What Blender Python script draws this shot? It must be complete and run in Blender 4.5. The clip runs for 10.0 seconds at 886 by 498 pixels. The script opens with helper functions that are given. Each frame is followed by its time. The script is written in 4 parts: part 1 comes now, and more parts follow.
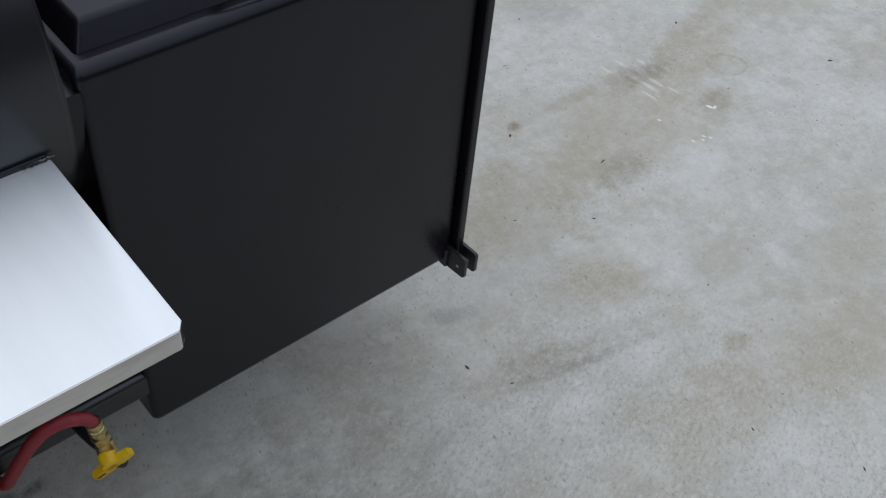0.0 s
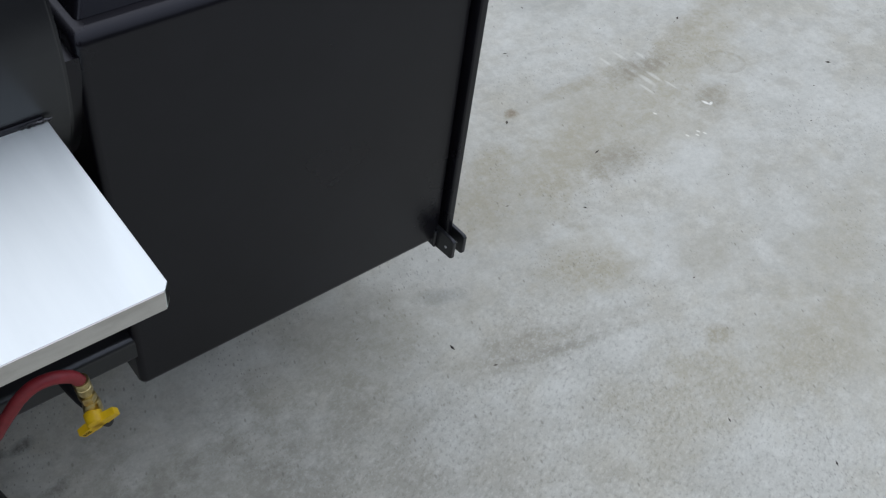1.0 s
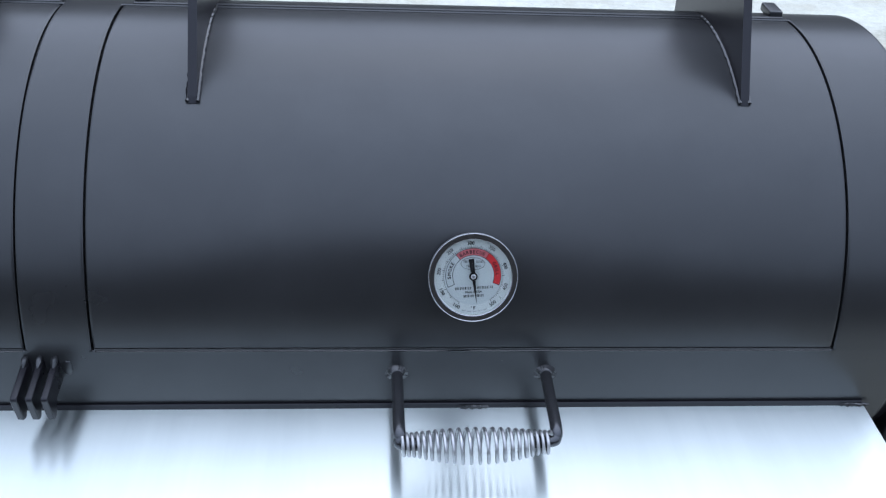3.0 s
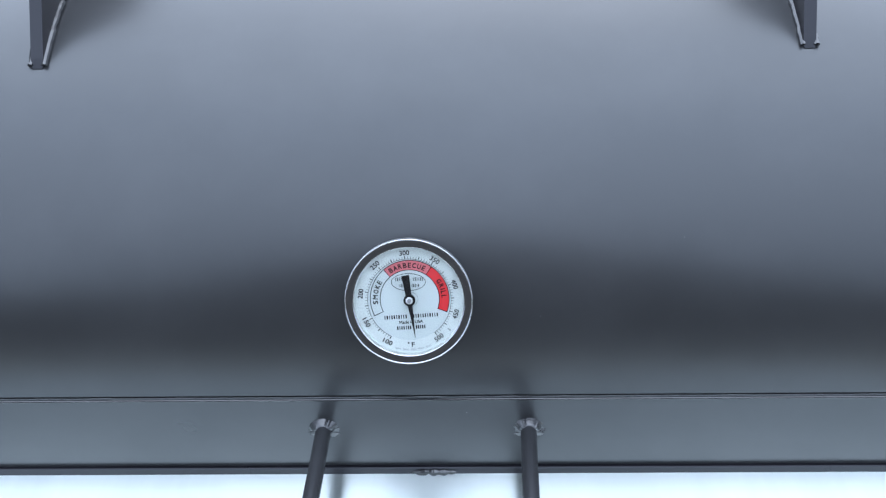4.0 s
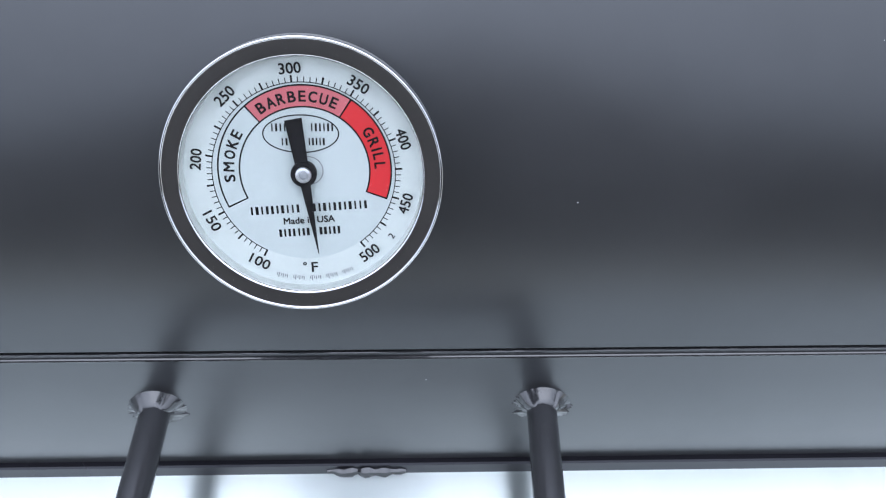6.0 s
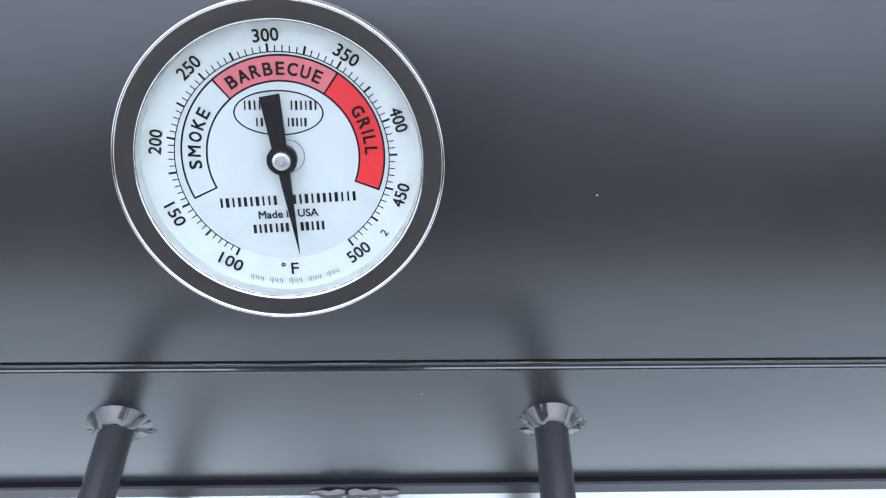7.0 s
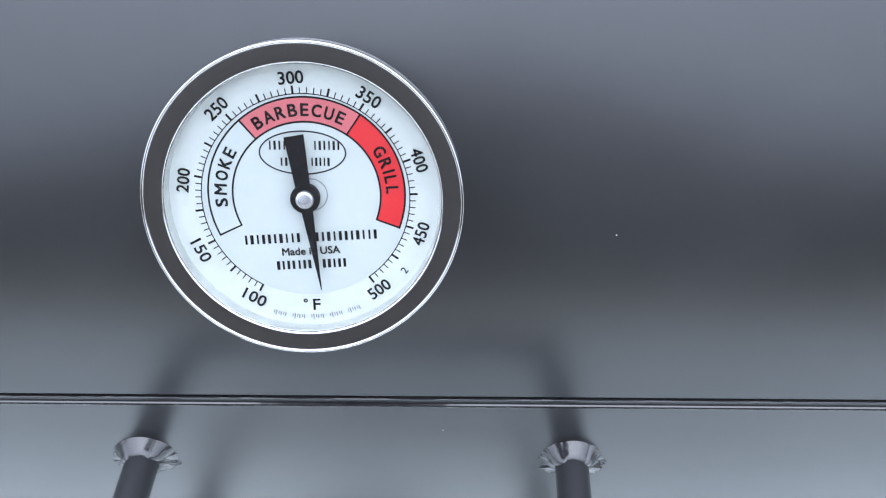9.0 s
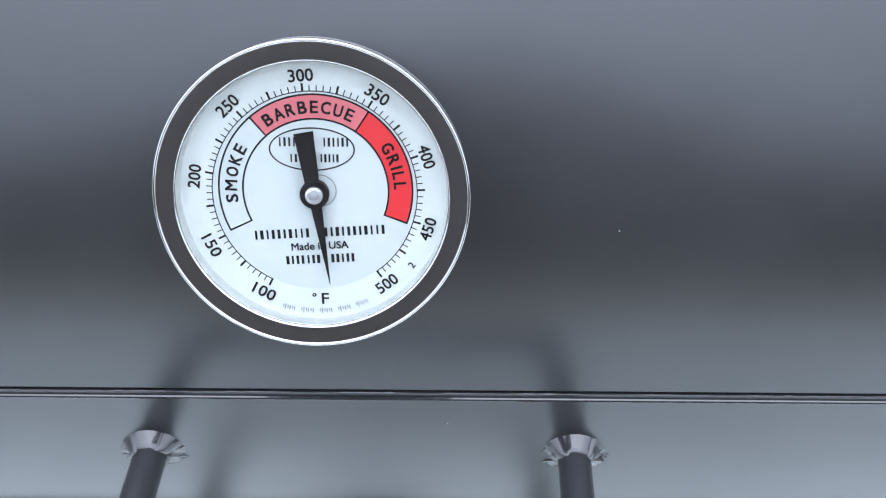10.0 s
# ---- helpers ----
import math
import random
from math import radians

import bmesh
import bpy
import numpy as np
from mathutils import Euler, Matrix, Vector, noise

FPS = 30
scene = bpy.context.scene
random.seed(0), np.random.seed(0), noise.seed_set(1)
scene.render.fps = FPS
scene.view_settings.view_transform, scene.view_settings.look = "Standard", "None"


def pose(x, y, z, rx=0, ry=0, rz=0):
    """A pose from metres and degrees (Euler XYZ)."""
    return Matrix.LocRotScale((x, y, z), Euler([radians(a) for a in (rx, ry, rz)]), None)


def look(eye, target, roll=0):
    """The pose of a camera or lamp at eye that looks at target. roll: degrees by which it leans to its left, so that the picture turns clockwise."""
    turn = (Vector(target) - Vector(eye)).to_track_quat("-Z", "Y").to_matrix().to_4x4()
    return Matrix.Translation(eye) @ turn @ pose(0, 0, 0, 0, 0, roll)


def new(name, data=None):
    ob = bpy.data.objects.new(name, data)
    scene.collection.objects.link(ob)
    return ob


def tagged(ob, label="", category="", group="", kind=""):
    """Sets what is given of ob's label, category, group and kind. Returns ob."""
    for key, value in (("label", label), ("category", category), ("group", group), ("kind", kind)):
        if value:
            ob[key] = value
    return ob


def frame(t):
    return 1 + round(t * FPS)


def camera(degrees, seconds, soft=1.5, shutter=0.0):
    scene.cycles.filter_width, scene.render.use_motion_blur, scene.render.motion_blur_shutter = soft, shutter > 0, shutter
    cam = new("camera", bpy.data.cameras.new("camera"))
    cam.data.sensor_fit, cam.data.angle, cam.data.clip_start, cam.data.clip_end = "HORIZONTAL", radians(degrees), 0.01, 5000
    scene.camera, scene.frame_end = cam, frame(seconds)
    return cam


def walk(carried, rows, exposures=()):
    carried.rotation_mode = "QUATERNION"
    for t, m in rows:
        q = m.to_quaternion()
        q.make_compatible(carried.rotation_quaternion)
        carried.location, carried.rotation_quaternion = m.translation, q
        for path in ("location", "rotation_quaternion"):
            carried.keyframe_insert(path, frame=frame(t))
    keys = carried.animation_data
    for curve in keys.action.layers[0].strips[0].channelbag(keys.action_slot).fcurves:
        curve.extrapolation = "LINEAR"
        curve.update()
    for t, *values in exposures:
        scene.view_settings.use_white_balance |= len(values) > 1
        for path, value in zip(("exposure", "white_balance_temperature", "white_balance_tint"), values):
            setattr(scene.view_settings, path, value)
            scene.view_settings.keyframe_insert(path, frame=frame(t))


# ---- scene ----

cam = camera(47.8, 10.0, soft=1.25)

# seconds, eye (x, y, z), yaw, pitch, roll in degrees
PATH = [
    (0.0, 0.2547, -1.1368, 1.5597, -44.54, -46.78, 6.41),
    (0.5, 0.2793, -1.1484, 1.5715, -44.57, -48.34, 6.78),
    (1.0, 0.2504, -1.1737, 1.5760, -44.59, -47.46, 8.90),
    (1.2, 0.2099, -1.1871, 1.5857, -44.13, -46.20, 10.64),
    (1.5, 0.0998, -1.2250, 1.6064, -38.70, -43.25, 11.20),
    (1.8, -0.0564, -1.2490, 1.6186, -29.78, -40.00, 9.74),
    (2.0, -0.1398, -1.2325, 1.6251, -23.93, -38.56, 8.81),
    (2.2, -0.1257, -1.2785, 1.6584, -14.16, -36.97, 5.42),
    (2.5, -0.1862, -1.2546, 1.6574, -11.06, -34.64, 5.84),
    (2.7, -0.1655, -1.2242, 1.6489, -8.84, -33.99, 4.94),
    (3.8, 0.0285, -0.9456, 1.4928, 1.32, -33.30, -0.71),
    (4.0, 0.0441, -0.8945, 1.4625, 1.74, -34.34, -1.55),
    (4.5, 0.0509, -0.6931, 1.3532, 2.48, -41.25, -2.57),
    (5.0, 0.0371, -0.6156, 1.2736, 0.11, -43.60, -1.56),
    (5.5, 0.0355, -0.5823, 1.2417, -2.07, -43.96, 0.48),
    (5.7, 0.0395, -0.5759, 1.2378, -1.89, -43.93, 0.71),
    (6.8, 0.0394, -0.5419, 1.2037, -2.01, -43.23, 1.18),
    (7.0, 0.0373, -0.5328, 1.1986, -2.59, -44.13, 1.64),
    (7.5, 0.0395, -0.5289, 1.1961, -2.37, -43.75, 1.78),
    (8.0, 0.0415, -0.5310, 1.1986, -1.08, -42.47, 1.07),
    (8.5, 0.0417, -0.5347, 1.2006, -0.36, -41.92, 0.57),
    (9.0, 0.0416, -0.5361, 1.2026, 0.12, -42.10, 0.35),
    (9.5, 0.0414, -0.5372, 1.2044, 0.35, -42.30, 0.40),
    (10.0, 0.0388, -0.5407, 1.2053, -0.08, -42.18, 0.54),
]

walk(cam, [(t, pose(x, y, z, 90 + p, 0, w) @ pose(0, 0, 0, 0, 0, r)) for t, x, y, z, w, p, r in PATH],
     exposures=[(0.0, -1.03, 6850, 16), (0.5, -0.90, 6820, 14), (1.5, -0.89, 6820, 14), (2.0, -0.82, 6500, 12), (2.2, -0.74, 6380, 13), (2.5, -0.56, 6200, 15), (2.7, -0.34, 6150, 14),
                (3.8, 0.89, 6230, 9), (4.5, 1.12, 6430, 10), (5.0, 1.11, 6520, 12), (5.5, 1.01, 6700, 13), (7.0, 1.28, 6780, 13), (10.0, 1.39, 6820, 13)])

# ---- light: a bright overcast day, the clouds brightest overhead ----
world = bpy.data.worlds.new("overcast_sky")
scene.world = world
world.use_nodes = True
wn, wl = world.node_tree.nodes, world.node_tree.links
sky = wn.new("ShaderNodeTexSky")
sky.sky_type = "NISHITA"
sky.sun_disc = False
sky.sun_elevation = radians(58)
sky.sun_rotation = radians(10)
sky.air_density, sky.dust_density, sky.ozone_density = 1.0, 1.0, 1.0
clear = wn["Background"]
wl.new(sky.outputs[0], clear.inputs["Color"])
clear.inputs["Strength"].default_value = 0.05
where = wn.new("ShaderNodeTexCoord")
axes = wn.new("ShaderNodeSeparateXYZ")
wl.new(where.outputs["Generated"], axes.inputs[0])
height = wn.new("ShaderNodeMapRange")
for i, v in enumerate((0.0, 1.0, 0.45, 2.08)):
    height.inputs[i + 1].default_value = v
wl.new(axes.outputs["Z"], height.inputs[0])
# the hidden sun stands to the north, so the clouds there are brighter
north = wn.new("ShaderNodeMapRange")
for i, v in enumerate((-1.0, 1.0, 0.98, 1.1)):
    north.inputs[i + 1].default_value = v
wl.new(axes.outputs["Y"], north.inputs[0])
lift = wn.new("ShaderNodeMath")
lift.operation = "MULTIPLY"
wl.new(height.outputs[0], lift.inputs[0])
wl.new(north.outputs[0], lift.inputs[1])
cloud = wn.new("ShaderNodeBackground")
cloud.inputs["Color"].default_value = (0.88, 1.01, 1.25, 1)
wl.new(lift.outputs[0], cloud.inputs["Strength"])
both = wn.new("ShaderNodeAddShader")
wl.new(clear.outputs[0], both.inputs[0])
wl.new(cloud.outputs[0], both.inputs[1])
wl.new(both.outputs[0], wn["World Output"].inputs["Surface"])

sun_data = bpy.data.lights.new("sun", "SUN")
sun_data.energy, sun_data.angle, sun_data.color = 0.5, radians(90), (1.0, 0.985, 0.96)
sun = new("sun", sun_data)
sun.matrix_world = look((math.sin(radians(10)) * 0.53, math.cos(radians(10)) * 0.53, 0.85), (0, 0, 0))


# ---- materials ----
class Mat:
    """A node material under construction."""

    def __init__(self, name, colour, rough=0.5, metal=0.0, spec=0.5):
        self.m = bpy.data.materials.new(name)
        self.m.use_nodes = True
        self.n, self.l = self.m.node_tree.nodes, self.m.node_tree.links
        self.b = self.n["Principled BSDF"]
        self.b.inputs["Base Color"].default_value = (*colour, 1)
        self.b.inputs["Roughness"].default_value = rough
        self.b.inputs["Metallic"].default_value = metal
        self.b.inputs["Specular IOR Level"].default_value = spec
        self.co = self.n.new("ShaderNodeTexCoord")

    def noise(self, scale, detail=4.0, rough=0.6, stretch=(1, 1, 1), space="Object"):
        mp = self.n.new("ShaderNodeMapping")
        mp.inputs["Scale"].default_value = stretch
        self.l.new(self.co.outputs[space], mp.inputs["Vector"])
        t = self.n.new("ShaderNodeTexNoise")
        t.inputs["Scale"].default_value, t.inputs["Detail"].default_value, t.inputs["Roughness"].default_value = scale, detail, rough
        self.l.new(mp.outputs[0], t.inputs["Vector"])
        return t.outputs["Fac"]

    def ramp(self, fac, *stops):
        r = self.n.new("ShaderNodeValToRGB")
        e = r.color_ramp.elements
        while len(e) < len(stops):
            e.new(0.5)
        for k, (p, c) in zip(e, stops):
            k.position = p
            k.color = (*c, 1) if isinstance(c, tuple) else (c, c, c, 1)
        self.l.new(fac, r.inputs[0])
        return r.outputs[0]

    def mix(self, fac, a, b, how="MIX"):
        x = self.n.new("ShaderNodeMix")
        x.data_type, x.blend_type = "RGBA", how
        for s, v in ((0, fac), (6, a), (7, b)):
            if isinstance(v, (int, float)):
                x.inputs[s].default_value = v if s == 0 else (v, v, v, 1)
            elif isinstance(v, tuple):
                x.inputs[s].default_value = (*v, 1)
            else:
                self.l.new(v, x.inputs[s])
        return x.outputs[2]

    def math(self, op, a, b=0.0, clamp=False):
        x = self.n.new("ShaderNodeMath")
        x.operation, x.use_clamp = op, clamp
        for s, v in ((0, a), (1, b)):
            if isinstance(v, (int, float)):
                x.inputs[s].default_value = v
            else:
                self.l.new(v, x.inputs[s])
        return x.outputs[0]

    def bump(self, height, strength=0.2, distance=0.001):
        x = self.n.new("ShaderNodeBump")
        x.inputs["Strength"].default_value, x.inputs["Distance"].default_value = strength, distance
        self.l.new(height, x.inputs["Height"])
        if self.b.inputs["Normal"].is_linked:
            self.l.new(self.b.inputs["Normal"].links[0].from_socket, x.inputs["Normal"])
        self.l.new(x.outputs[0], self.b.inputs["Normal"])
        return self

    def to(self, socket, out):
        self.l.new(out, self.b.inputs[socket])
        return self


def black_paint(name, base, rough, spec=0.5, tint=(1.0, 1.0, 1.05), sheen=(1.0, 1.0, 1.0)):
    """Heat-proof satin black paint on steel, with faint dust and orange peel."""
    shade = tuple(base * c for c in tint)
    k = Mat(name, shade, rough, spec=spec)
    k.b.inputs["Specular Tint"].default_value = (*sheen, 1)
    dust = k.ramp(k.noise(9, 6, 0.65), (0.42, shade), (0.75, tuple(1.5 * c for c in shade)))
    k.to("Base Color", dust)
    k.to("Roughness", k.ramp(k.noise(5, 5, 0.6), (0.25, rough - 0.015), (0.75, rough + 0.02)))
    k.bump(k.noise(420, 2, 0.5), 0.03, 0.0004)
    return k.m


PAINT = black_paint("satin_black_paint", 0.014, 0.285, 0.56, sheen=(0.96, 1.0, 1.03))
# darker copy of the satin paint, for firebox, gussets and latch plates
DARKER_PAINT = black_paint("darker_black_paint", 0.0055, 0.28, 0.335, (1.0, 0.90, 1.2), (0.96, 0.98, 1.04))
FLAT = black_paint("flat_black_paint", 0.012, 0.52)
BAR_PAINT = black_paint("glossy_black_bar_paint", 0.016, 0.2, 0.75, sheen=(0.94, 0.98, 1.06))
SOOT = black_paint("dull_black_sheet", 0.0024, 0.6, 0.1)

k = Mat("weld_bead_paint", (0.03, 0.03, 0.033), 0.14, spec=0.7)
k.to("Base Color", k.ramp(k.noise(240, 3), (0.35, (0.010, 0.010, 0.011)), (0.75, (0.022, 0.022, 0.024))))
k.bump(k.noise(200, 2, 0.5), 0.15, 0.0008)
WELD = k.m

k = Mat("brushed_stainless", (0.80, 0.81, 0.82), 0.40, 1.0)
grain = k.noise(60, 3, 0.7, (1, 40, 40))
k.to("Roughness", k.ramp(grain, (0.3, 0.38), (0.7, 0.42)))
k.to("Base Color", k.ramp(k.noise(6, 4, 0.6, (1, 0.08, 1)), (0.35, (0.72, 0.75, 0.72)), (0.62, (0.84, 0.88, 0.845))))
k.b.inputs["Anisotropic"].default_value = 1.0
tan = k.n.new("ShaderNodeCombineXYZ")
tan.inputs[1].default_value = 0.707
tan.inputs[2].default_value = 0.707
k.l.new(tan.outputs[0], k.b.inputs["Tangent"])
k.bump(grain, 0.01, 0.0001)
fine_lobe = k.n.new("ShaderNodeBsdfAnisotropic")
k.l.new(k.ramp(k.noise(9, 5, 0.62, (1, 0.10, 1)), (0.36, (0.755, 0.815, 0.79)), (0.60, (0.835, 0.895, 0.865))), fine_lobe.inputs["Color"])
fine_lobe.inputs["Roughness"].default_value = 0.278
fine_lobe.inputs["Anisotropy"].default_value = -0.75
k.l.new(tan.outputs[0], fine_lobe.inputs["Tangent"])
lobes = k.n.new("ShaderNodeMixShader")
lobes.inputs[0].default_value = 0.9
k.l.new(k.b.outputs[0], lobes.inputs[1])
k.l.new(fine_lobe.outputs[0], lobes.inputs[2])
k.l.new(lobes.outputs[0], k.n["Material Output"].inputs["Surface"])
STEEL = k.m

# darker steel for the shelf's front lip, dim reflection put into the colour
k = Mat("dimmed_lip_steel", (0.60, 0.585, 0.56), 0.34, 1.0)
k.to("Base Color", k.ramp(k.noise(14, 5, 0.65, (1, 6, 3)), (0.3, (0.50, 0.485, 0.46)), (0.7, (0.66, 0.645, 0.62))))
DIMMED_STEEL = k.m

k = Mat("polished_bezel_steel", (0.47, 0.47, 0.485), 0.09, 1.0)
k.to("Roughness", k.ramp(k.noise(300, 4, 0.7), (0.35, 0.05), (0.8, 0.14)))
BEZEL = k.m

k = Mat("zinc_spring_wire", (0.55, 0.55, 0.56), 0.42, 1.0)
k.to("Base Color", k.ramp(k.noise(90, 3), (0.3, (0.34, 0.34, 0.345)), (0.7, (0.52, 0.52, 0.525))))
SPRING = k.m

k = Mat("brass", (0.50, 0.36, 0.14), 0.3, 1.0)
k.to("Base Color", k.ramp(k.noise(120, 3), (0.3, (0.42, 0.33, 0.14)), (0.7, (0.64, 0.53, 0.27))))
BRASS = k.m

k = Mat("yellow_plastic", (0.72, 0.42, 0.01), 0.42)
k.to("Base Color", k.ramp(k.noise(60, 4), (0.35, (0.74, 0.44, 0.008)), (0.65, (0.86, 0.55, 0.012))))
YELLOW = k.m

k = Mat("red_rubber_hose", (0.28, 0.02, 0.025), 0.5)
k.to("Base Color", k.ramp(k.noise(50, 5), (0.3, (0.20, 0.014, 0.02)), (0.7, (0.33, 0.028, 0.035))))
k.bump(k.noise(300, 2), 0.15, 0.0005)
RED_RUBBER = k.m

BLACK_RUBBER = black_paint("black_rubber", 0.007, 0.5, 0.3)

k = Mat("white_enamel_dial", (0.46, 0.48, 0.44), 0.4)
k.to("Base Color", k.ramp(k.noise(70, 3), (0.3, (0.395, 0.435, 0.412)), (0.7, (0.415, 0.455, 0.432))))
DIAL = k.m
DIAL_GREY = Mat("pale_grey_enamel", (0.345, 0.388, 0.375), 0.4).m
INK = Mat("black_ink", (0.004, 0.004, 0.005), 0.5, spec=0.12).m
GREY_CAP = Mat("dull_cap_metal", (0.30, 0.31, 0.32), 0.4, 0.8).m
CAP_WHITE = Mat("turned_cap_metal", (0.75, 0.76, 0.77), 0.32, 1.0).m
RING = Mat("satin_ring_metal", (0.72, 0.73, 0.72), 0.3, 1.0).m
GREY_INK = Mat("grey_ink", (0.13, 0.13, 0.14), 0.5).m
PINK = Mat("rose_ink", (0.40, 0.090, 0.10), 0.4).m
RED = Mat("red_ink", (0.43, 0.006, 0.010), 0.4).m
WHITE_CHIP = Mat("white_chip", (0.5, 0.5, 0.49), 0.6).m

k = Mat("clear_glass", (1, 1, 1), 0.02)
k.b.inputs["Transmission Weight"].default_value = 1.0
k.b.inputs["IOR"].default_value = 1.45
GLASS = k.m

# concrete: cool and pale mottling, tan stains, trowel marks, small pits, painted shade by the stand
k = Mat("broom_finished_concrete", (0.34, 0.335, 0.32), 0.85, spec=0.13)


def placed(x, y, a, b, turn):
    """Distance from (x, y) in half sizes a and b, the axes turned."""
    mp = k.n.new("ShaderNodeMapping")
    mp.vector_type = "TEXTURE"
    mp.inputs["Location"].default_value = (x, y, 0)
    mp.inputs["Rotation"].default_value = (0, 0, radians(turn))
    mp.inputs["Scale"].default_value = (a, b, 1)
    k.l.new(k.co.outputs["Object"], mp.inputs["Vector"])
    ln = k.n.new("ShaderNodeVectorMath")
    ln.operation = "LENGTH"
    k.l.new(mp.outputs[0], ln.inputs[0])
    return ln.outputs["Value"]


def turned_noise(scale, detail, rough, turn, stretch):
    """Noise whose axes are turned and stretched."""
    mp = k.n.new("ShaderNodeMapping")
    mp.vector_type = "TEXTURE"
    mp.inputs["Rotation"].default_value = (0, 0, radians(turn))
    mp.inputs["Scale"].default_value = (*stretch, 1)
    k.l.new(k.co.outputs["Object"], mp.inputs["Vector"])
    t = k.n.new("ShaderNodeTexNoise")
    t.inputs["Scale"].default_value, t.inputs["Detail"].default_value, t.inputs["Roughness"].default_value = scale, detail, rough
    k.l.new(mp.outputs[0], t.inputs["Vector"])
    return t.outputs["Fac"]


broad = k.noise(1.7, 6, 0.62)
fine = k.noise(38, 6, 0.7)
sand = k.noise(260, 3, 0.7)
col = k.ramp(broad, (0.36, (0.475, 0.474, 0.452)), (0.50, (0.525, 0.53, 0.515)), (0.66, (0.585, 0.592, 0.58)))
# clouds of cement paste, a hand to a foot across
col = k.mix(k.ramp(k.noise(3.1, 7, 0.66, (1, 1.5, 1)), (0.47, 0.0), (0.62, 0.55)), col, (0.455, 0.435, 0.382))
col = k.mix(k.ramp(k.noise(6.5, 7, 0.68, (1.2, 0.8, 1)), (0.52, 0.0), (0.63, 0.45)), col, (0.635, 0.645, 0.635))
col = k.mix(k.ramp(turned_noise(9.5, 8, 0.70, -13, (1.6, 0.8)), (0.52, 0.0), (0.64, 0.42)), col, (0.425, 0.412, 0.372))
col = k.mix(k.ramp(turned_noise(17, 7, 0.66, 25, (1.0, 1.5)), (0.53, 0.0), (0.66, 0.38)), col, (0.62, 0.632, 0.63))
col = k.mix(0.30, col, k.ramp(k.noise(21, 6, 0.64), (0.28, 0.36), (0.72, 0.64)), "OVERLAY")
col = k.mix(0.26, col, k.ramp(fine, (0.25, 0.32), (0.75, 0.68)), "OVERLAY")
col = k.mix(0.16, col, k.ramp(sand, (0.25, 0.28), (0.75, 0.72)), "OVERLAY")
col = k.mix(0.14, col, k.ramp(k.noise(95, 4, 0.75), (0.25, 0.28), (0.75, 0.74)), "OVERLAY")
# long trowel marks
trowel = turned_noise(4.5, 6, 0.68, -13, (3.2, 0.30))
col = k.mix(k.ramp(trowel, (0.54, 0.0), (0.66, 0.10)), col, (0.39, 0.375, 0.335))
col = k.mix(k.ramp(trowel, (0.34, 0.08), (0.44, 0.0)), col, (0.65, 0.655, 0.64))

ragged = k.math("MULTIPLY", k.math("SUBTRACT", k.noise(7, 9, 0.76), 0.5), 2.3)
patchy = k.math("MULTIPLY", k.ramp(k.noise(7.5, 7, 0.72, (1, 1.5, 1)), (0.32, 0.45), (0.56, 1.0)), k.ramp(k.noise(34, 6, 0.75), (0.34, 0.42), (0.58, 1.2)))


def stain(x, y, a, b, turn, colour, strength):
    """A patch of its own shape round (x, y), half sizes a and b; serves worn stains and painted shade."""
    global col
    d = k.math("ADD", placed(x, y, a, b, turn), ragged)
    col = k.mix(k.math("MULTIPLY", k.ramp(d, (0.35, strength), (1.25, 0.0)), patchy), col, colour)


def streak(x, y, a, b, turn, colour, strength):
    """A short clean-edged mark."""
    global col
    col = k.mix(k.ramp(placed(x, y, a, b, turn), (0.45, strength), (1.0, 0.0)), col, colour)


TAN, BROWN, DARK, PALE = (0.415, 0.390, 0.325), (0.365, 0.338, 0.275), (0.295, 0.272, 0.225), (0.68, 0.68, 0.66)
# the long tan band beyond the firebox
stain(1.95, -0.03, 0.50, 0.17, 6, TAN, 0.72)
stain(2.38, 0.09, 0.34, 0.11, 20, TAN, 0.7)
stain(1.52, -0.08, 0.30, 0.18, 0, TAN, 0.75)
stain(1.90, 0.118, 0.24, 0.026, 1, BROWN, 0.55)
stain(2.40, 0.155, 0.30, 0.045, 14, BROWN, 0.5)
stain(1.79, -0.150, 0.12, 0.070, 10, DARK, 0.62)
stain(2.18, -0.108, 0.095, 0.062, 30, DARK, 0.6)
stain(2.11, 0.088, 0.13, 0.050, 4, DARK, 0.65)
stain(1.688, 0.117, 0.026, 0.020, 0, (0.27, 0.225, 0.17), 0.8)
stain(2.74, 0.15, 0.15, 0.11, 0, (0.40, 0.40, 0.37), 0.8)
stain(2.12, 0.50, 0.22, 0.13, 60, (0.40, 0.405, 0.39), 0.8)
# the nearer slab: a tyre's trace, tan and gritty grounds
stain(1.25, -0.445, 0.24, 0.060, -13, (0.385, 0.372, 0.335), 0.9)
stain(1.31, -0.485, 0.17, 0.018, -14, (0.33, 0.32, 0.29), 0.85)
stain(1.50, -0.345, 0.19, 0.10, -8, TAN, 0.85)
stain(1.18, -0.245, 0.060, 0.026, -20, (0.33, 0.34, 0.34), 0.85)
stain(1.47, -0.73, 0.34, 0.14, -16, TAN, 0.6)
stain(1.605, -0.640, 0.045, 0.030, 0, BROWN, 0.9)
stain(1.80, -0.78, 0.36, 0.15, -24, TAN, 0.55)
stain(1.75, -0.47, 0.13, 0.07, 0, (0.42, 0.405, 0.36), 0.7)
stain(2.05, -0.62, 0.30, 0.13, 10, TAN, 0.5)
# shade round the stand painted into the slab's colour, fading outwards
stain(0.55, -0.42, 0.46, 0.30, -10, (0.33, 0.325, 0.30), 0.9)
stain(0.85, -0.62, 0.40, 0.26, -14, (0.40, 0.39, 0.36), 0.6)
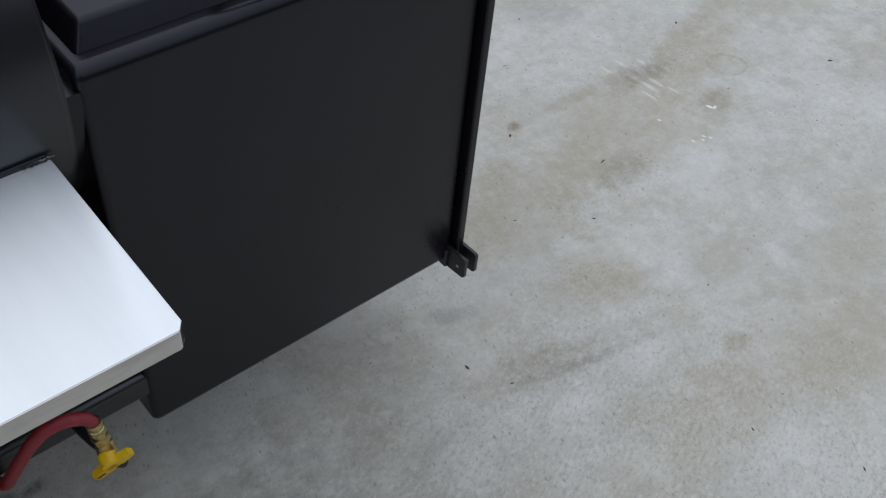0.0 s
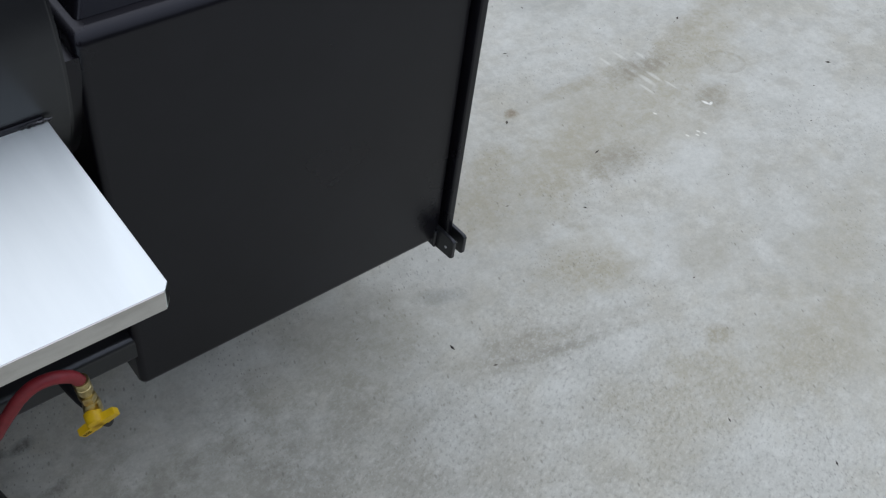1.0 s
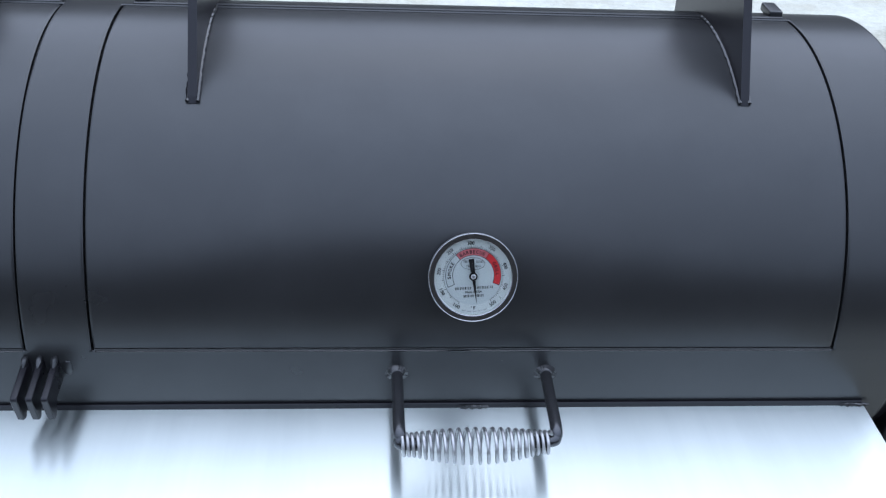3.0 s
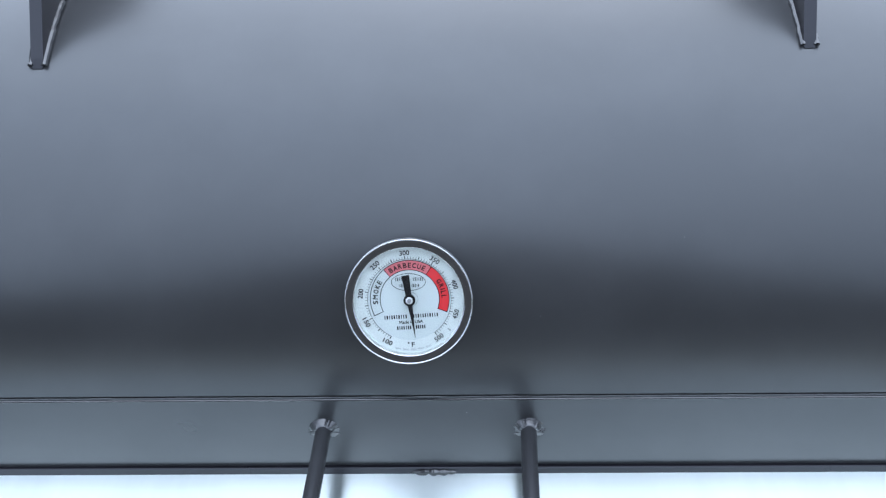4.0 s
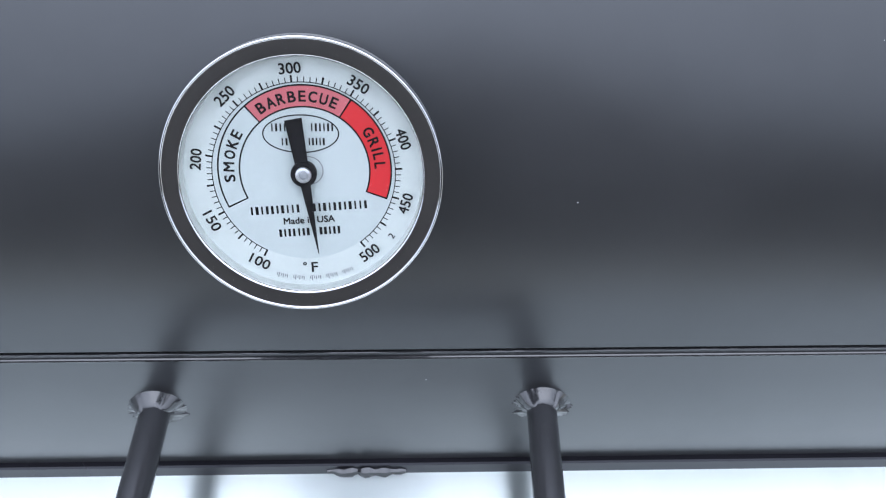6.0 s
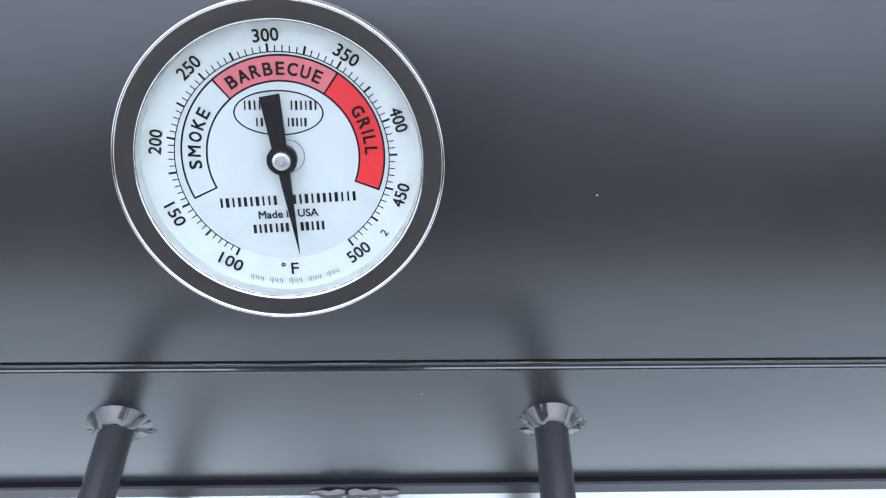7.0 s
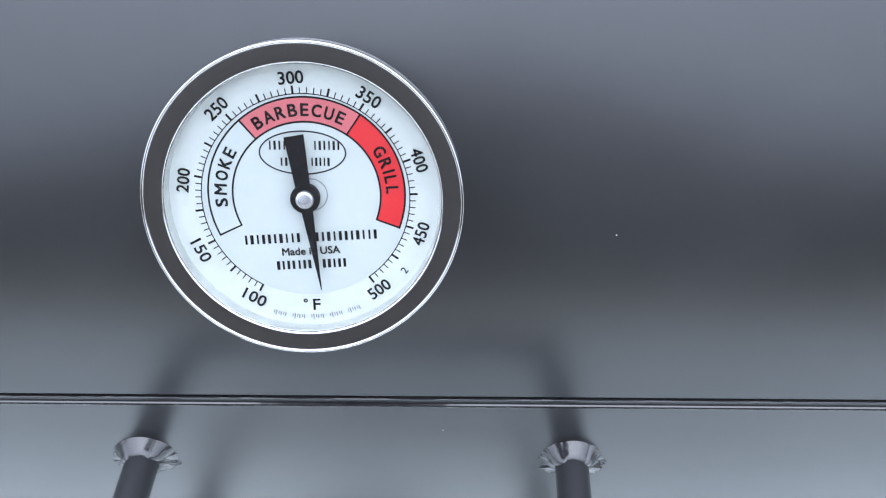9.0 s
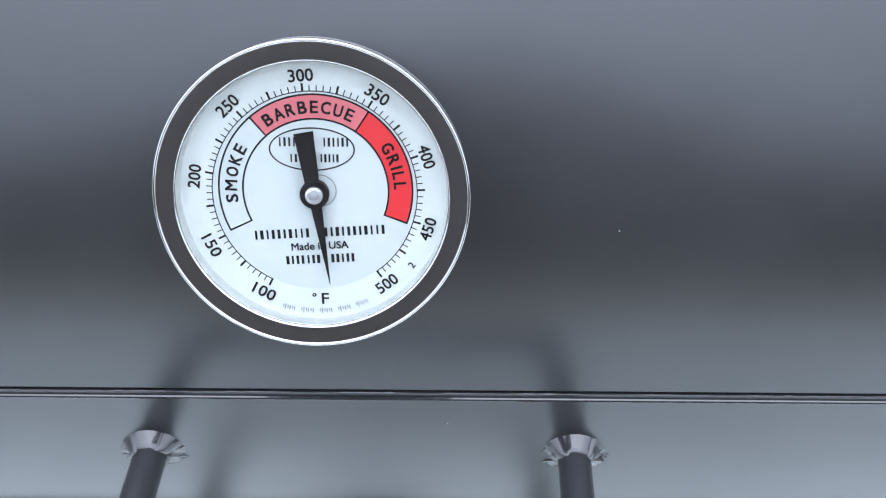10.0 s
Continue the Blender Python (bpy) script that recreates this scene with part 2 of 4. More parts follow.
# darker ground at the firebox's foot
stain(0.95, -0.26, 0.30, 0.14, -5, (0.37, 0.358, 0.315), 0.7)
# smudges across the far slab, about the joint
stain(2.35, 3.02, 0.55, 0.16, 25, TAN, 0.7)
stain(2.22, 2.72, 0.30, 0.20, 60, (0.46, 0.45, 0.41), 0.7)
stain(2.32, 3.10, 0.34, 0.07, 38, (0.33, 0.32, 0.29), 0.9)
stain(2.55, 2.70, 0.24, 0.06, 50, (0.36, 0.35, 0.315), 0.9)
stain(0.364, -0.110, 0.035, 0.018, 10, (0.16, 0.15, 0.14), 0.75)
stain(0.318, -0.105, 0.026, 0.016, 0, (0.18, 0.17, 0.16), 0.7)
stain(0.372, -0.221, 0.05, 0.018, 15, (0.21, 0.20, 0.18), 0.7)
# pale scrapes across the band, a ring left by a can, a white chip
for x, y, a, b in ((2.098, 0.140, 0.042, 0.007), (2.088, 0.036, 0.034, 0.010), (2.116, 0.036, 0.032, 0.008), (2.150, 0.121, 0.022, 0.007), (2.045, 0.150, 0.026, 0.006), (2.06, 0.01, 0.030, 0.006), (2.13, -0.01, 0.026, 0.005)):
    streak(x, y, a, b, -84, PALE, 0.6)
for x, y, a, b in ((2.10, 0.105, 0.036, 0.010), (2.137, 0.073, 0.040, 0.012), (2.069, 0.081, 0.028, 0.010), (2.17, 0.062, 0.024, 0.012)):
    streak(x, y, a, b, -84, (0.29, 0.265, 0.22), 0.5)
rim = placed(2.338, -0.02, 0.060, 0.050, -30)
col = k.mix(k.math("MULTIPLY", k.ramp(rim, (0.66, 0.0), (0.86, 0.38), (0.97, 0.38), (1.03, 0.0)), patchy), col, (0.33, 0.305, 0.255))
streak(2.156, -0.111, 0.014, 0.006, -70, (0.85, 0.85, 0.84), 1.0)
streak(2.166, -0.120, 0.010, 0.005, 20, (0.85, 0.85, 0.84), 0.9)
for x, y in ((2.006, -0.071), (2.016, -0.174), (2.062, -0.192), (2.040, -0.186), (2.052, -0.178)):
    streak(x, y, 0.007, 0.004, -70, (0.8, 0.8, 0.78), 0.9)

# gritty ground nearer the stand: short raised and sunk strokes left by the broom, their shading put into the colour
zone = k.math("ADD", placed(1.10, -0.72, 0.80, 0.52, -14), k.math("MULTIPLY", k.math("SUBTRACT", k.noise(2.6, 5, 0.65), 0.5), 1.6))
rough_zone = k.ramp(zone, (0.45, 1.0), (1.15, 0.22))
grit = turned_noise(118, 4, 0.66, 24, (1.45, 0.95))
col = k.mix(k.math("MULTIPLY", k.ramp(grit, (0.540, 0.0), (0.64, 0.42)), rough_zone), col, (0.26, 0.258, 0.24))
col = k.mix(k.math("MULTIPLY", k.ramp(grit, (0.37, 0.30), (0.455, 0.0)), rough_zone), col, (0.70, 0.71, 0.70))


def pits(scale, turn, long, size, cluster, low, high):
    """Small pits, their shade painted dark, longer than wide, thick in some zones and absent in others."""
    global col
    mp = k.n.new("ShaderNodeMapping")
    mp.vector_type = "TEXTURE"
    mp.inputs["Rotation"].default_value = (0, 0, radians(turn))
    mp.inputs["Scale"].default_value = (1, long, 1)
    k.l.new(k.co.outputs["Object"], mp.inputs["Vector"])
    v = k.n.new("ShaderNodeTexVoronoi")
    v.voronoi_dimensions = "2D"
    v.inputs["Scale"].default_value = scale
    k.l.new(mp.outputs[0], v.inputs["Vector"])
    hole = k.ramp(v.outputs["Distance"], (size * 0.45, 1.0), (size, 0.0))
    # only some cells hold a pit
    some = k.ramp(v.outputs["Color"], (0.42, 0.0), (0.62, 1.0))
    hole = k.math("MULTIPLY", k.math("MULTIPLY", hole, some), k.ramp(k.noise(cluster, 4, 0.6), (low, 0.0), (high, 1.0)))
    col = k.mix(k.math("MULTIPLY", hole, 0.52), col, (0.20, 0.195, 0.18))
    return hole


deep = k.math("ADD", pits(62, -22, 2.0, 0.14, 2.6, 0.50, 0.66), k.math("MULTIPLY", pits(120, -16, 1.8, 0.20, 3.7, 0.48, 0.64), 0.6))
deep = k.math("ADD", deep, pits(21, -20, 2.2, 0.055, 1.1, 0.30, 0.45))
col = k.mix(1.0, col, (1.018, 1.0, 0.885), "MULTIPLY")
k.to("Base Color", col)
k.bump(k.math("MULTIPLY", grit, rough_zone), 0.7, 0.003).bump(fine, 0.25, 0.003).bump(sand, 0.18, 0.0012).bump(deep, -0.5, 0.002)
CONCRETE = k.m

# colour of the unseen south wall, kept dark for the reflections
k = Mat("unseen_dark_wall", (0.03, 0.03, 0.028), 0.75)
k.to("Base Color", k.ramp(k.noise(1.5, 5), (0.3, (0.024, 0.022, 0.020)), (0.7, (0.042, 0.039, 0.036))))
UNSEEN_DARK = k.m


# ---- shape helpers ----
def mesh_of(name, bm, material, angle=35):
    me = bpy.data.meshes.new(name)
    bmesh.ops.recalc_face_normals(bm, faces=bm.faces)
    for f in bm.faces:
        f.smooth = True
    bm.to_mesh(me)
    bm.free()
    me.set_sharp_from_angle(angle=radians(angle))
    me.materials.append(material)
    return me


def part(name, bm, material, parent, label="", angle=35):
    """Links a bmesh as one mesh object under a thing or under a part."""
    ob = new(name, mesh_of(name, bm, material, angle))
    ob.parent = parent
    # large flat faces stay flat beside their rounded edges
    ob.modifiers.new("flat_faces", "WEIGHTED_NORMAL").keep_sharp = True
    if label:
        tagged(ob, label)
    return ob


def thing(name, label, category, m=None, group="", kind=""):
    ob = new(name)
    ob.empty_display_size = 0.05
    if m is not None:
        ob.matrix_world = m
    return tagged(ob, label, category, group, kind)


def box(x0, x1, y0, y1, z0, z1, r=0.0, seg=2, bm=None):
    b = bmesh.new()
    bmesh.ops.create_cube(b, size=1.0)
    for v in b.verts:
        v.co = ((x0 + x1) / 2 + v.co.x * (x1 - x0), (y0 + y1) / 2 + v.co.y * (y1 - y0), (z0 + z1) / 2 + v.co.z * (z1 - z0))
    if r:
        bmesh.ops.bevel(b, geom=b.edges[:], offset=r, segments=seg, affect="EDGES", profile=0.5)
    return join(bm, b)


def join(a, b):
    """Adds bmesh b to a."""
    if a is None:
        return b
    tmp = bpy.data.meshes.new("tmp")
    b.to_mesh(tmp)
    b.free()
    a.from_mesh(tmp)
    bpy.data.meshes.remove(tmp)
    return a


def prism(outline, axis, lo, hi, r=0.0, seg=2):
    """A plate: an outline in the plane across axis, from lo to hi along it."""
    b = bmesh.new()

    def at(p, d):
        return {"x": (d, p[0], p[1]), "y": (p[0], d, p[1]), "z": (p[0], p[1], d)}[axis]

    low = [b.verts.new(at(p, lo)) for p in outline]
    high = [b.verts.new(at(p, hi)) for p in outline]
    b.faces.new(low)
    b.faces.new(high[::-1])
    for i in range(len(outline)):
        j = (i + 1) % len(outline)
        b.faces.new((low[i], high[i], high[j], low[j]))
    if r:
        bmesh.ops.bevel(b, geom=b.edges[:], offset=r, segments=seg, affect="EDGES", profile=0.5)
    return b


def sweep(points, radius, sides=12, caps=True, wobble=0.0):
    """A round bar along points; radius a number or one for each point."""
    b = bmesh.new()
    pts = [Vector(p) for p in points]
    rad = [radius] * len(pts) if isinstance(radius, (int, float)) else radius
    up, rings = None, []
    for i, p in enumerate(pts):
        d = (pts[min(i + 1, len(pts) - 1)] - pts[max(i - 1, 0)]).normalized()
        if up is None:
            up = d.orthogonal().normalized()
        up = (up - d * up.dot(d)).normalized()
        side = d.cross(up)
        ring = []
        for s in range(sides):
            a = 2 * math.pi * s / sides
            q = rad[i] * (1 + wobble * noise.noise(p * 300 + Vector((s * 1.7, 0, 0))))
            ring.append(b.verts.new(p + (up * math.cos(a) + side * math.sin(a)) * q))
        rings.append(ring)
    for r0, r1 in zip(rings, rings[1:]):
        for s in range(sides):
            b.faces.new((r0[s], r0[(s + 1) % sides], r1[(s + 1) % sides], r1[s]))
    if caps:
        b.faces.new(rings[0][::-1])
        b.faces.new(rings[-1])
    return b


def smooth_path(points, n=8):
    """Catmull-Rom through points."""
    p = [Vector(q) for q in points]
    p = [p[0] * 2 - p[1], *p, p[-1] * 2 - p[-2]]
    out = []
    for i in range(1, len(p) - 2):
        for s in range(n):
            t = s / n
            a, b, c, d = p[i - 1:i + 3]
            out.append(0.5 * (2 * b + (c - a) * t + (2 * a - 5 * b + 4 * c - d) * t * t + (3 * b - a - 3 * c + d) * t ** 3))
    out.append(p[-2])
    return out


def lathe(profile, sides=96, closed=False):
    """Turned about the local z axis; profile of (r, z)."""
    b = bmesh.new()
    rings = []
    for r, z in profile:
        rings.append([b.verts.new((r * math.cos(2 * math.pi * s / sides), r * math.sin(2 * math.pi * s / sides), z)) for s in range(sides)]
                     if r > 1e-6 else [b.verts.new((0, 0, z))])
    pairs = list(zip(rings, rings[1:])) + ([(rings[-1], rings[0])] if closed else [])
    for r0, r1 in pairs:
        for s in range(sides):
            t = (s + 1) % sides
            if len(r0) == 1 and len(r1) == 1:
                continue
            if len(r0) == 1:
                b.faces.new((r0[0], r1[s], r1[t]))
            elif len(r1) == 1:
                b.faces.new((r0[s], r0[t], r1[0]))
            else:
                b.faces.new((r0[s], r0[t], r1[t], r1[s]))
    return b


def coil(start, end, turns, r_end, r_mid, wire, sides=7, lean=0.0):
    """A barrel-shaped spring between two points."""
    a, e = Vector(start), Vector(end)
    d = (e - a).normalized()
    u = Vector((0, 0, 1))
    u = (u - d * u.dot(d)).normalized()
    w = d.cross(u)
    pts, n = [], turns * 18
    for i in range(n + 1):
        s = i / n
        # coils lie close at both ends and open in the middle
        pos = s - 0.045 * math.sin(2 * math.pi * s)
        bulge = max(0.0, math.sin(math.pi * min(1, max(0, (s - 0.08) / 0.84)))) ** 1.3
        r = r_end + (r_mid - r_end) * bulge
        q = 2 * math.pi * turns * s
        pts.append(a + (e - a) * pos + (u * math.cos(q) + w * math.sin(q)) * r - u * lean * bulge)
    return sweep(pts, wire, sides)


# ---- the chamber's sizes ----
AX_Z, R, T = 0.881, 0.297, 0.0065
X_LEFT, X_RIGHT = -1.43, 0.515
DOORS = ((-0.4095, 0.4245), (-1.33, -0.4785))
A_LOW, A_HIGH = 4.9, 97.0


def on_drum(x, angle, r=R):
    """A place on the drum; angle in degrees up from the front."""
    a = radians(angle)
    return Vector((x, -r * math.cos(a), AX_Z + r * math.sin(a)))


def drum_shell(xs, angles, solid, edge=0.0013, top=R):
    """A curved plate of thickness T on the grid xs by angles (degrees); solid(x, a) says which cells exist; free edges are eased."""
    b = bmesh.new()
    nx, na = len(xs) - 1, len(angles) - 1
    closed = abs(angles[-1] - angles[0] - 360) < 1e-6
    cell = [[solid((xs[i] + xs[i + 1]) / 2, (angles[j] + angles[j + 1]) / 2) for j in range(na)] for i in range(nx)]

    def there(i, j):
        if closed:
            j %= na
        return 0 <= i < nx and 0 <= j < na and cell[i][j]

    outer, inner = {}, {}

    def vert(store, i, j, r):
        if closed:
            j %= na
        if (i, j) not in store:
            free = not all(there(i + p, j + q) for p in (-1, 0) for q in (-1, 0))
            store[i, j] = b.verts.new(on_drum(xs[i], angles[j], r - (edge if free and r == top else 0)))
        return store[i, j]

    for i in range(nx):
        for j in range(na):
            if not cell[i][j]:
                continue
            ij = ((i, j), (i + 1, j), (i + 1, j + 1), (i, j + 1))
            b.faces.new([vert(outer, *q, top) for q in ij])
            b.faces.new([vert(inner, *q, R - T) for q in reversed(ij)])
            for (p, q), (di, dj) in zip(zip(ij, ij[1:] + ij[:1]), ((0, -1), (1, 0), (0, 1), (-1, 0))):
                if not there(i + di, j + dj):
                    b.faces.new((vert(outer, *p, top), vert(inner, *p, R - T), vert(inner, *q, R - T), vert(outer, *q, top)))
    return b


def spread(lo, hi, step, ease):
    """Grid lines from lo to hi, with one more close to each end."""
    n = max(1, round((hi - lo - 2 * ease) / step))
    return [lo] + [lo + ease + (hi - lo - 2 * ease) * i / n for i in range(n + 1)] + [hi]


# ---- ground, and unseen walls added for dark reflections ----
JOINT = 2.895
bm = bmesh.new()
rows = [(-260, 0), (JOINT - 0.006, 0), (JOINT - 0.004, -0.008), (JOINT + 0.004, -0.008), (JOINT + 0.006, 0), (260, 0)]
ends = [(bm.verts.new((-260, y, z)), bm.verts.new((260, y, z))) for y, z in rows]
for (a, b), (c, d) in zip(ends, ends[1:]):
    bm.faces.new((a, b, d, c))
tagged(new("ground", mesh_of("ground", bm, CONCRETE)), "pale grey concrete slab with tan stains and a saw-cut joint", "ground", kind="structure")

# unseen wall added for dark reflections; its gable darkens the middle of the drum
tagged(new("unseen_wall_south", mesh_of("unseen_wall_south", prism([(-14, 0), (14, 0), (14, 1.55), (1.6, 1.55), (0.1, 3.1), (-1.4, 1.55), (-14, 1.55)], "y", -4.0, -3.7), UNSEEN_DARK)), "dark gabled wall added out of view for dark reflections", "wall", kind="structure")

# unseen wall added north of the slab, to darken the firebox lid's reflection
k = Mat("unseen_grey_wall", (0.13, 0.125, 0.115), 0.8)
k.to("Base Color", k.ramp(k.noise(1.2, 6, 0.65), (0.3, (0.10, 0.096, 0.088)), (0.7, (0.16, 0.154, 0.143))))
tagged(new("unseen_wall_north", mesh_of("unseen_wall_north", box(-16, 22, 9.0, 9.3, 0, 5.4), k.m)), "grey wall added out of view across the slab to darken reflections", "wall", kind="structure")

# ---- the smoker ----
smoker = thing("offset_smoker", "satin black steel offset barbecue smoker with round chamber", "smoker", pose(0, 0, 0))

GAP = 0.0027
x_lines = [X_LEFT]
for lo, hi in sorted(DOORS):
    x_lines += spread(x_lines[-1] if len(x_lines) == 1 else x_lines[-1], lo, 0.2, 0.003)[1:]
    x_lines += spread(lo, hi, 0.2, 0.003)[1:]
x_lines += spread(x_lines[-1], X_RIGHT, 0.2, 0.003)[1:]
EASE_A = 0.28
a_lines = spread(A_LOW, A_HIGH, 1.8, EASE_A) + spread(A_HIGH, A_LOW + 360, 2.4, EASE_A)[1:]


def body_cell(x, a):
    return not (A_LOW < a < A_HIGH and any(lo < x < hi for lo, hi in DOORS))


chamber = part("chamber", drum_shell(x_lines, a_lines, body_cell), PAINT, smoker)
GAP_A = math.degrees(GAP / R)
for lo, hi in DOORS:
    part("chamber_door", drum_shell(spread(lo + GAP, hi - GAP, 0.1, 0.003), spread(A_LOW + GAP_A * 0.80, A_HIGH - GAP_A, 1.8, EASE_A), lambda x, a: True, top=R - 0.001), PAINT, smoker)
# stop strips behind the door gaps
bm = None
for lo, hi in DOORS:
    for a0, a1, x0, x1 in ((A_LOW - 3, A_LOW + 3, lo, hi), (A_HIGH - 3, A_HIGH + 3, lo, hi), (A_LOW, A_HIGH, lo - 0.012, lo + 0.015), (A_LOW, A_HIGH, hi - 0.015, hi + 0.012)):
        b = bmesh.new()
        n = max(2, round((a1 - a0) / 3))
        ring = [(b.verts.new(on_drum(x0, a0 + (a1 - a0) * i / n, R - 0.0085)), b.verts.new(on_drum(x1, a0 + (a1 - a0) * i / n, R - 0.0085))) for i in range(n + 1)]
        for (p, q), (s, t) in zip(ring, ring[1:]):
            b.faces.new((p, q, t, s))
        bmesh.ops.solidify(b, geom=b.faces[:], thickness=0.004)
        bm = join(bm, b)
part("door_stop", bm, FLAT, smoker)

# end plates
for x, s in ((X_RIGHT, 1), (X_LEFT, -1)):
    b = bmesh.new()
    bmesh.ops.create_circle(b, cap_ends=True, segments=120, radius=R - 0.004)
    r = bmesh.ops.extrude_face_region(b, geom=b.faces[:])
    bmesh.ops.translate(b, verts=[v for v in r["geom"] if isinstance(v, bmesh.types.BMVert)], vec=(0, 0, 0.012))
    bmesh.ops.transform(b, matrix=Matrix.Translation((x - 0.008 if s > 0 else x - 0.004, 0, AX_Z)) @ pose(0, 0, 0, 0, 90, 0), verts=b.verts)
    part("end_plate", b, PAINT, smoker)

# hinge leaves along the top of each door, with a lug at both ends
for lo, hi in DOORS:
    xs = spread(lo + 0.012, hi - 0.004, 0.2, 0.002)
    b = drum_shell(xs, spread(A_HIGH + 0.9, A_HIGH + 7.5, 1.6, 0.3), lambda x, a: True, top=R + 0.002)
    leaf = part("hinge_leaf", b, PAINT, smoker)
    for x in (lo + 0.022, hi - 0.013):
        at = on_drum(x, A_HIGH + 3.2, R + 0.006)
        part("hinge_lug", box(at.x - 0.009, at.x + 0.009, at.y - 0.006, at.y + 0.030, at.z - 0.008, at.z + 0.003, 0.0025, 2), PAINT, leaf)

# hinge gussets: tall plates that run off the top of the doors
def gusset(x, TIP):
    """A tall tapered plate whose lower tip ends at the angle TIP."""
    out = [on_drum(x, TIP + 0.3, R + 0.004)[1:], (-0.085, 1.245), (-0.02, 1.325), (0.10, 1.335), (0.16, 1.26)]
    inner = [on_drum(x, a, R - 0.002)[1:] for a in range(122, int(TIP), -5)] + [on_drum(x, TIP - 1.2, R - 0.001)[1:]]
    pl = part("hinge_gusset", prism([tuple(p) for p in out + inner], "x", x - 0.005, x + 0.005, 0.0012, 1), DARKER_PAINT, smoker)
    for s in (-1, 1):
        pts, rad = [], []
        for i in range(50):
            a = TIP - 0.6 + i * 0.75
            v = noise.noise(Vector((x * 9 + s, i * 0.7, 0)))
            pts.append(on_drum(x + s * (0.0055 + 0.0008 * v), a, R + 0.0008))
            rad.append(0.0024 + 0.0011 * v)
        part("weld_bead", sweep(pts, rad, 7), WELD, pl)
    return pl


for x, tip in ((-0.3012, 60.0), (0.317, 61.8), (-1.22, 60), (-0.60, 60)):
    gusset(x, tip)


def weld_collar(at, axis, r, parent, seed, size=0.0047, tall=0.0088):
    """A fillet of weld round a bar's root: a few smooth passes side by side, thin ragged skirts at both sides."""
    b = bmesh.new()
    m = Vector(axis).to_track_quat("-Y", "Z").to_matrix().to_4x4() @ pose(0, 0, 0, 90, 0, 0)
    rnd = random.Random(int(seed * 10))
    passes = 5
    turn = rnd.uniform(0, 1)
    lump = [1 + rnd.uniform(-0.10, 0.10) for _ in range(passes)]
    high = [1 + rnd.uniform(-0.14, 0.10) for _ in range(passes)]
    lean = [rnd.uniform(-0.22, 0.22) for _ in range(passes)]
    n1, rings = 98, []
    profile = ((1.16, -0.30), (1.06, 0.03), (0.98, 0.10), (0.80, 0.27), (0.58, 0.48), (0.36, 0.70), (0.17, 0.89), (0.03, 0.98), (-0.25, 1.0))
    for i in range(n1):
        a = 2 * math.pi * i / n1
        here = Vector((math.cos(a), math.sin(a), 0))
        side = max(0.0, abs(here.x) * 0.91 - here.y * 0.42) ** 4
        w, f = divmod((i / n1 + turn / passes) * passes, 1.0)
        w = int(w) % passes
        swell = 0.10 * math.sin(math.pi * f) ** 0.6
        rag = side * (0.22 * noise.noise(here * 9 + Vector((seed, 2, 0))) + 0.42 * noise.noise(here * 27 + Vector((seed, 7, 0))))
        ring = []
        for q, h in profile:
            # the crease between two passes leans over as it climbs
            g = min(1.0, max(0.0, f + lean[w] * h))
            body = q * lump[w] + (swell + 0.10 * (g - 0.5) if 0.1 < q else 0)
            skirt = (rag + 0.42 * side) * max(0.0, (q - 0.5) * 2)
            out = size * (body * (1 - 0.22 * max(0.0, here.y) ** 2) + skirt)
            up = tall * h * high[w] * (1 - 0.55 * min(1.0, side)) + size * 0.25 * rag * (q > 0.3)
            ring.append(b.verts.new(((r + out) * math.cos(a), (r + out) * math.sin(a), up)))
        rings.append(ring)
    for i in range(n1):
        r0, r1 = rings[i], rings[(i + 1) % n1]
        for j in range(len(profile) - 1):
            b.faces.new((r0[j], r1[j], r1[j + 1], r0[j + 1]))
    bmesh.ops.transform(b, matrix=Matrix.Translation(at) @ m, verts=b.verts)
    return part("weld_bead", b, WELD, parent, angle=40)


# the door's spring handle: two bent bars and a coil between them
BAR = 0.0066
coil_l, coil_r = Vector((-0.0735, -0.410, 0.8745)), Vector((0.0820, -0.410, 0.8765))
for s, x0, c in ((-1, -0.0765, coil_l), (1, 0.0925, coil_r)):
    foot = on_drum(x0, -0.95, R - 0.004)
    knee = Vector((x0 + (0.0 if s < 0 else -0.0035), -0.396, 0.8835))
    mid = knee + Vector((-s * 0.0015, -0.010, -0.004))
    bend = [foot, foot.lerp(knee, 0.5), knee, mid, c + Vector((s * 0.0015, 0.001, 0.001)), c - Vector((s * 0.018, 0, 0))]
    bar = part("handle_bar", sweep(smooth_path(bend, 8), BAR, 16), BAR_PAINT, smoker)
    weld_collar(on_drum(x0, -0.95, R - 0.0008), foot.lerp(knee, 0.5) - foot, BAR, bar, 1.3 if s < 0 else 4.1)
part("handle_coil", coil(coil_l, coil_r, 22, 0.0112, 0.0180, 0.0019, lean=0.0035), SPRING, smoker, "barrel-shaped zinc wire coil handle", angle=60)

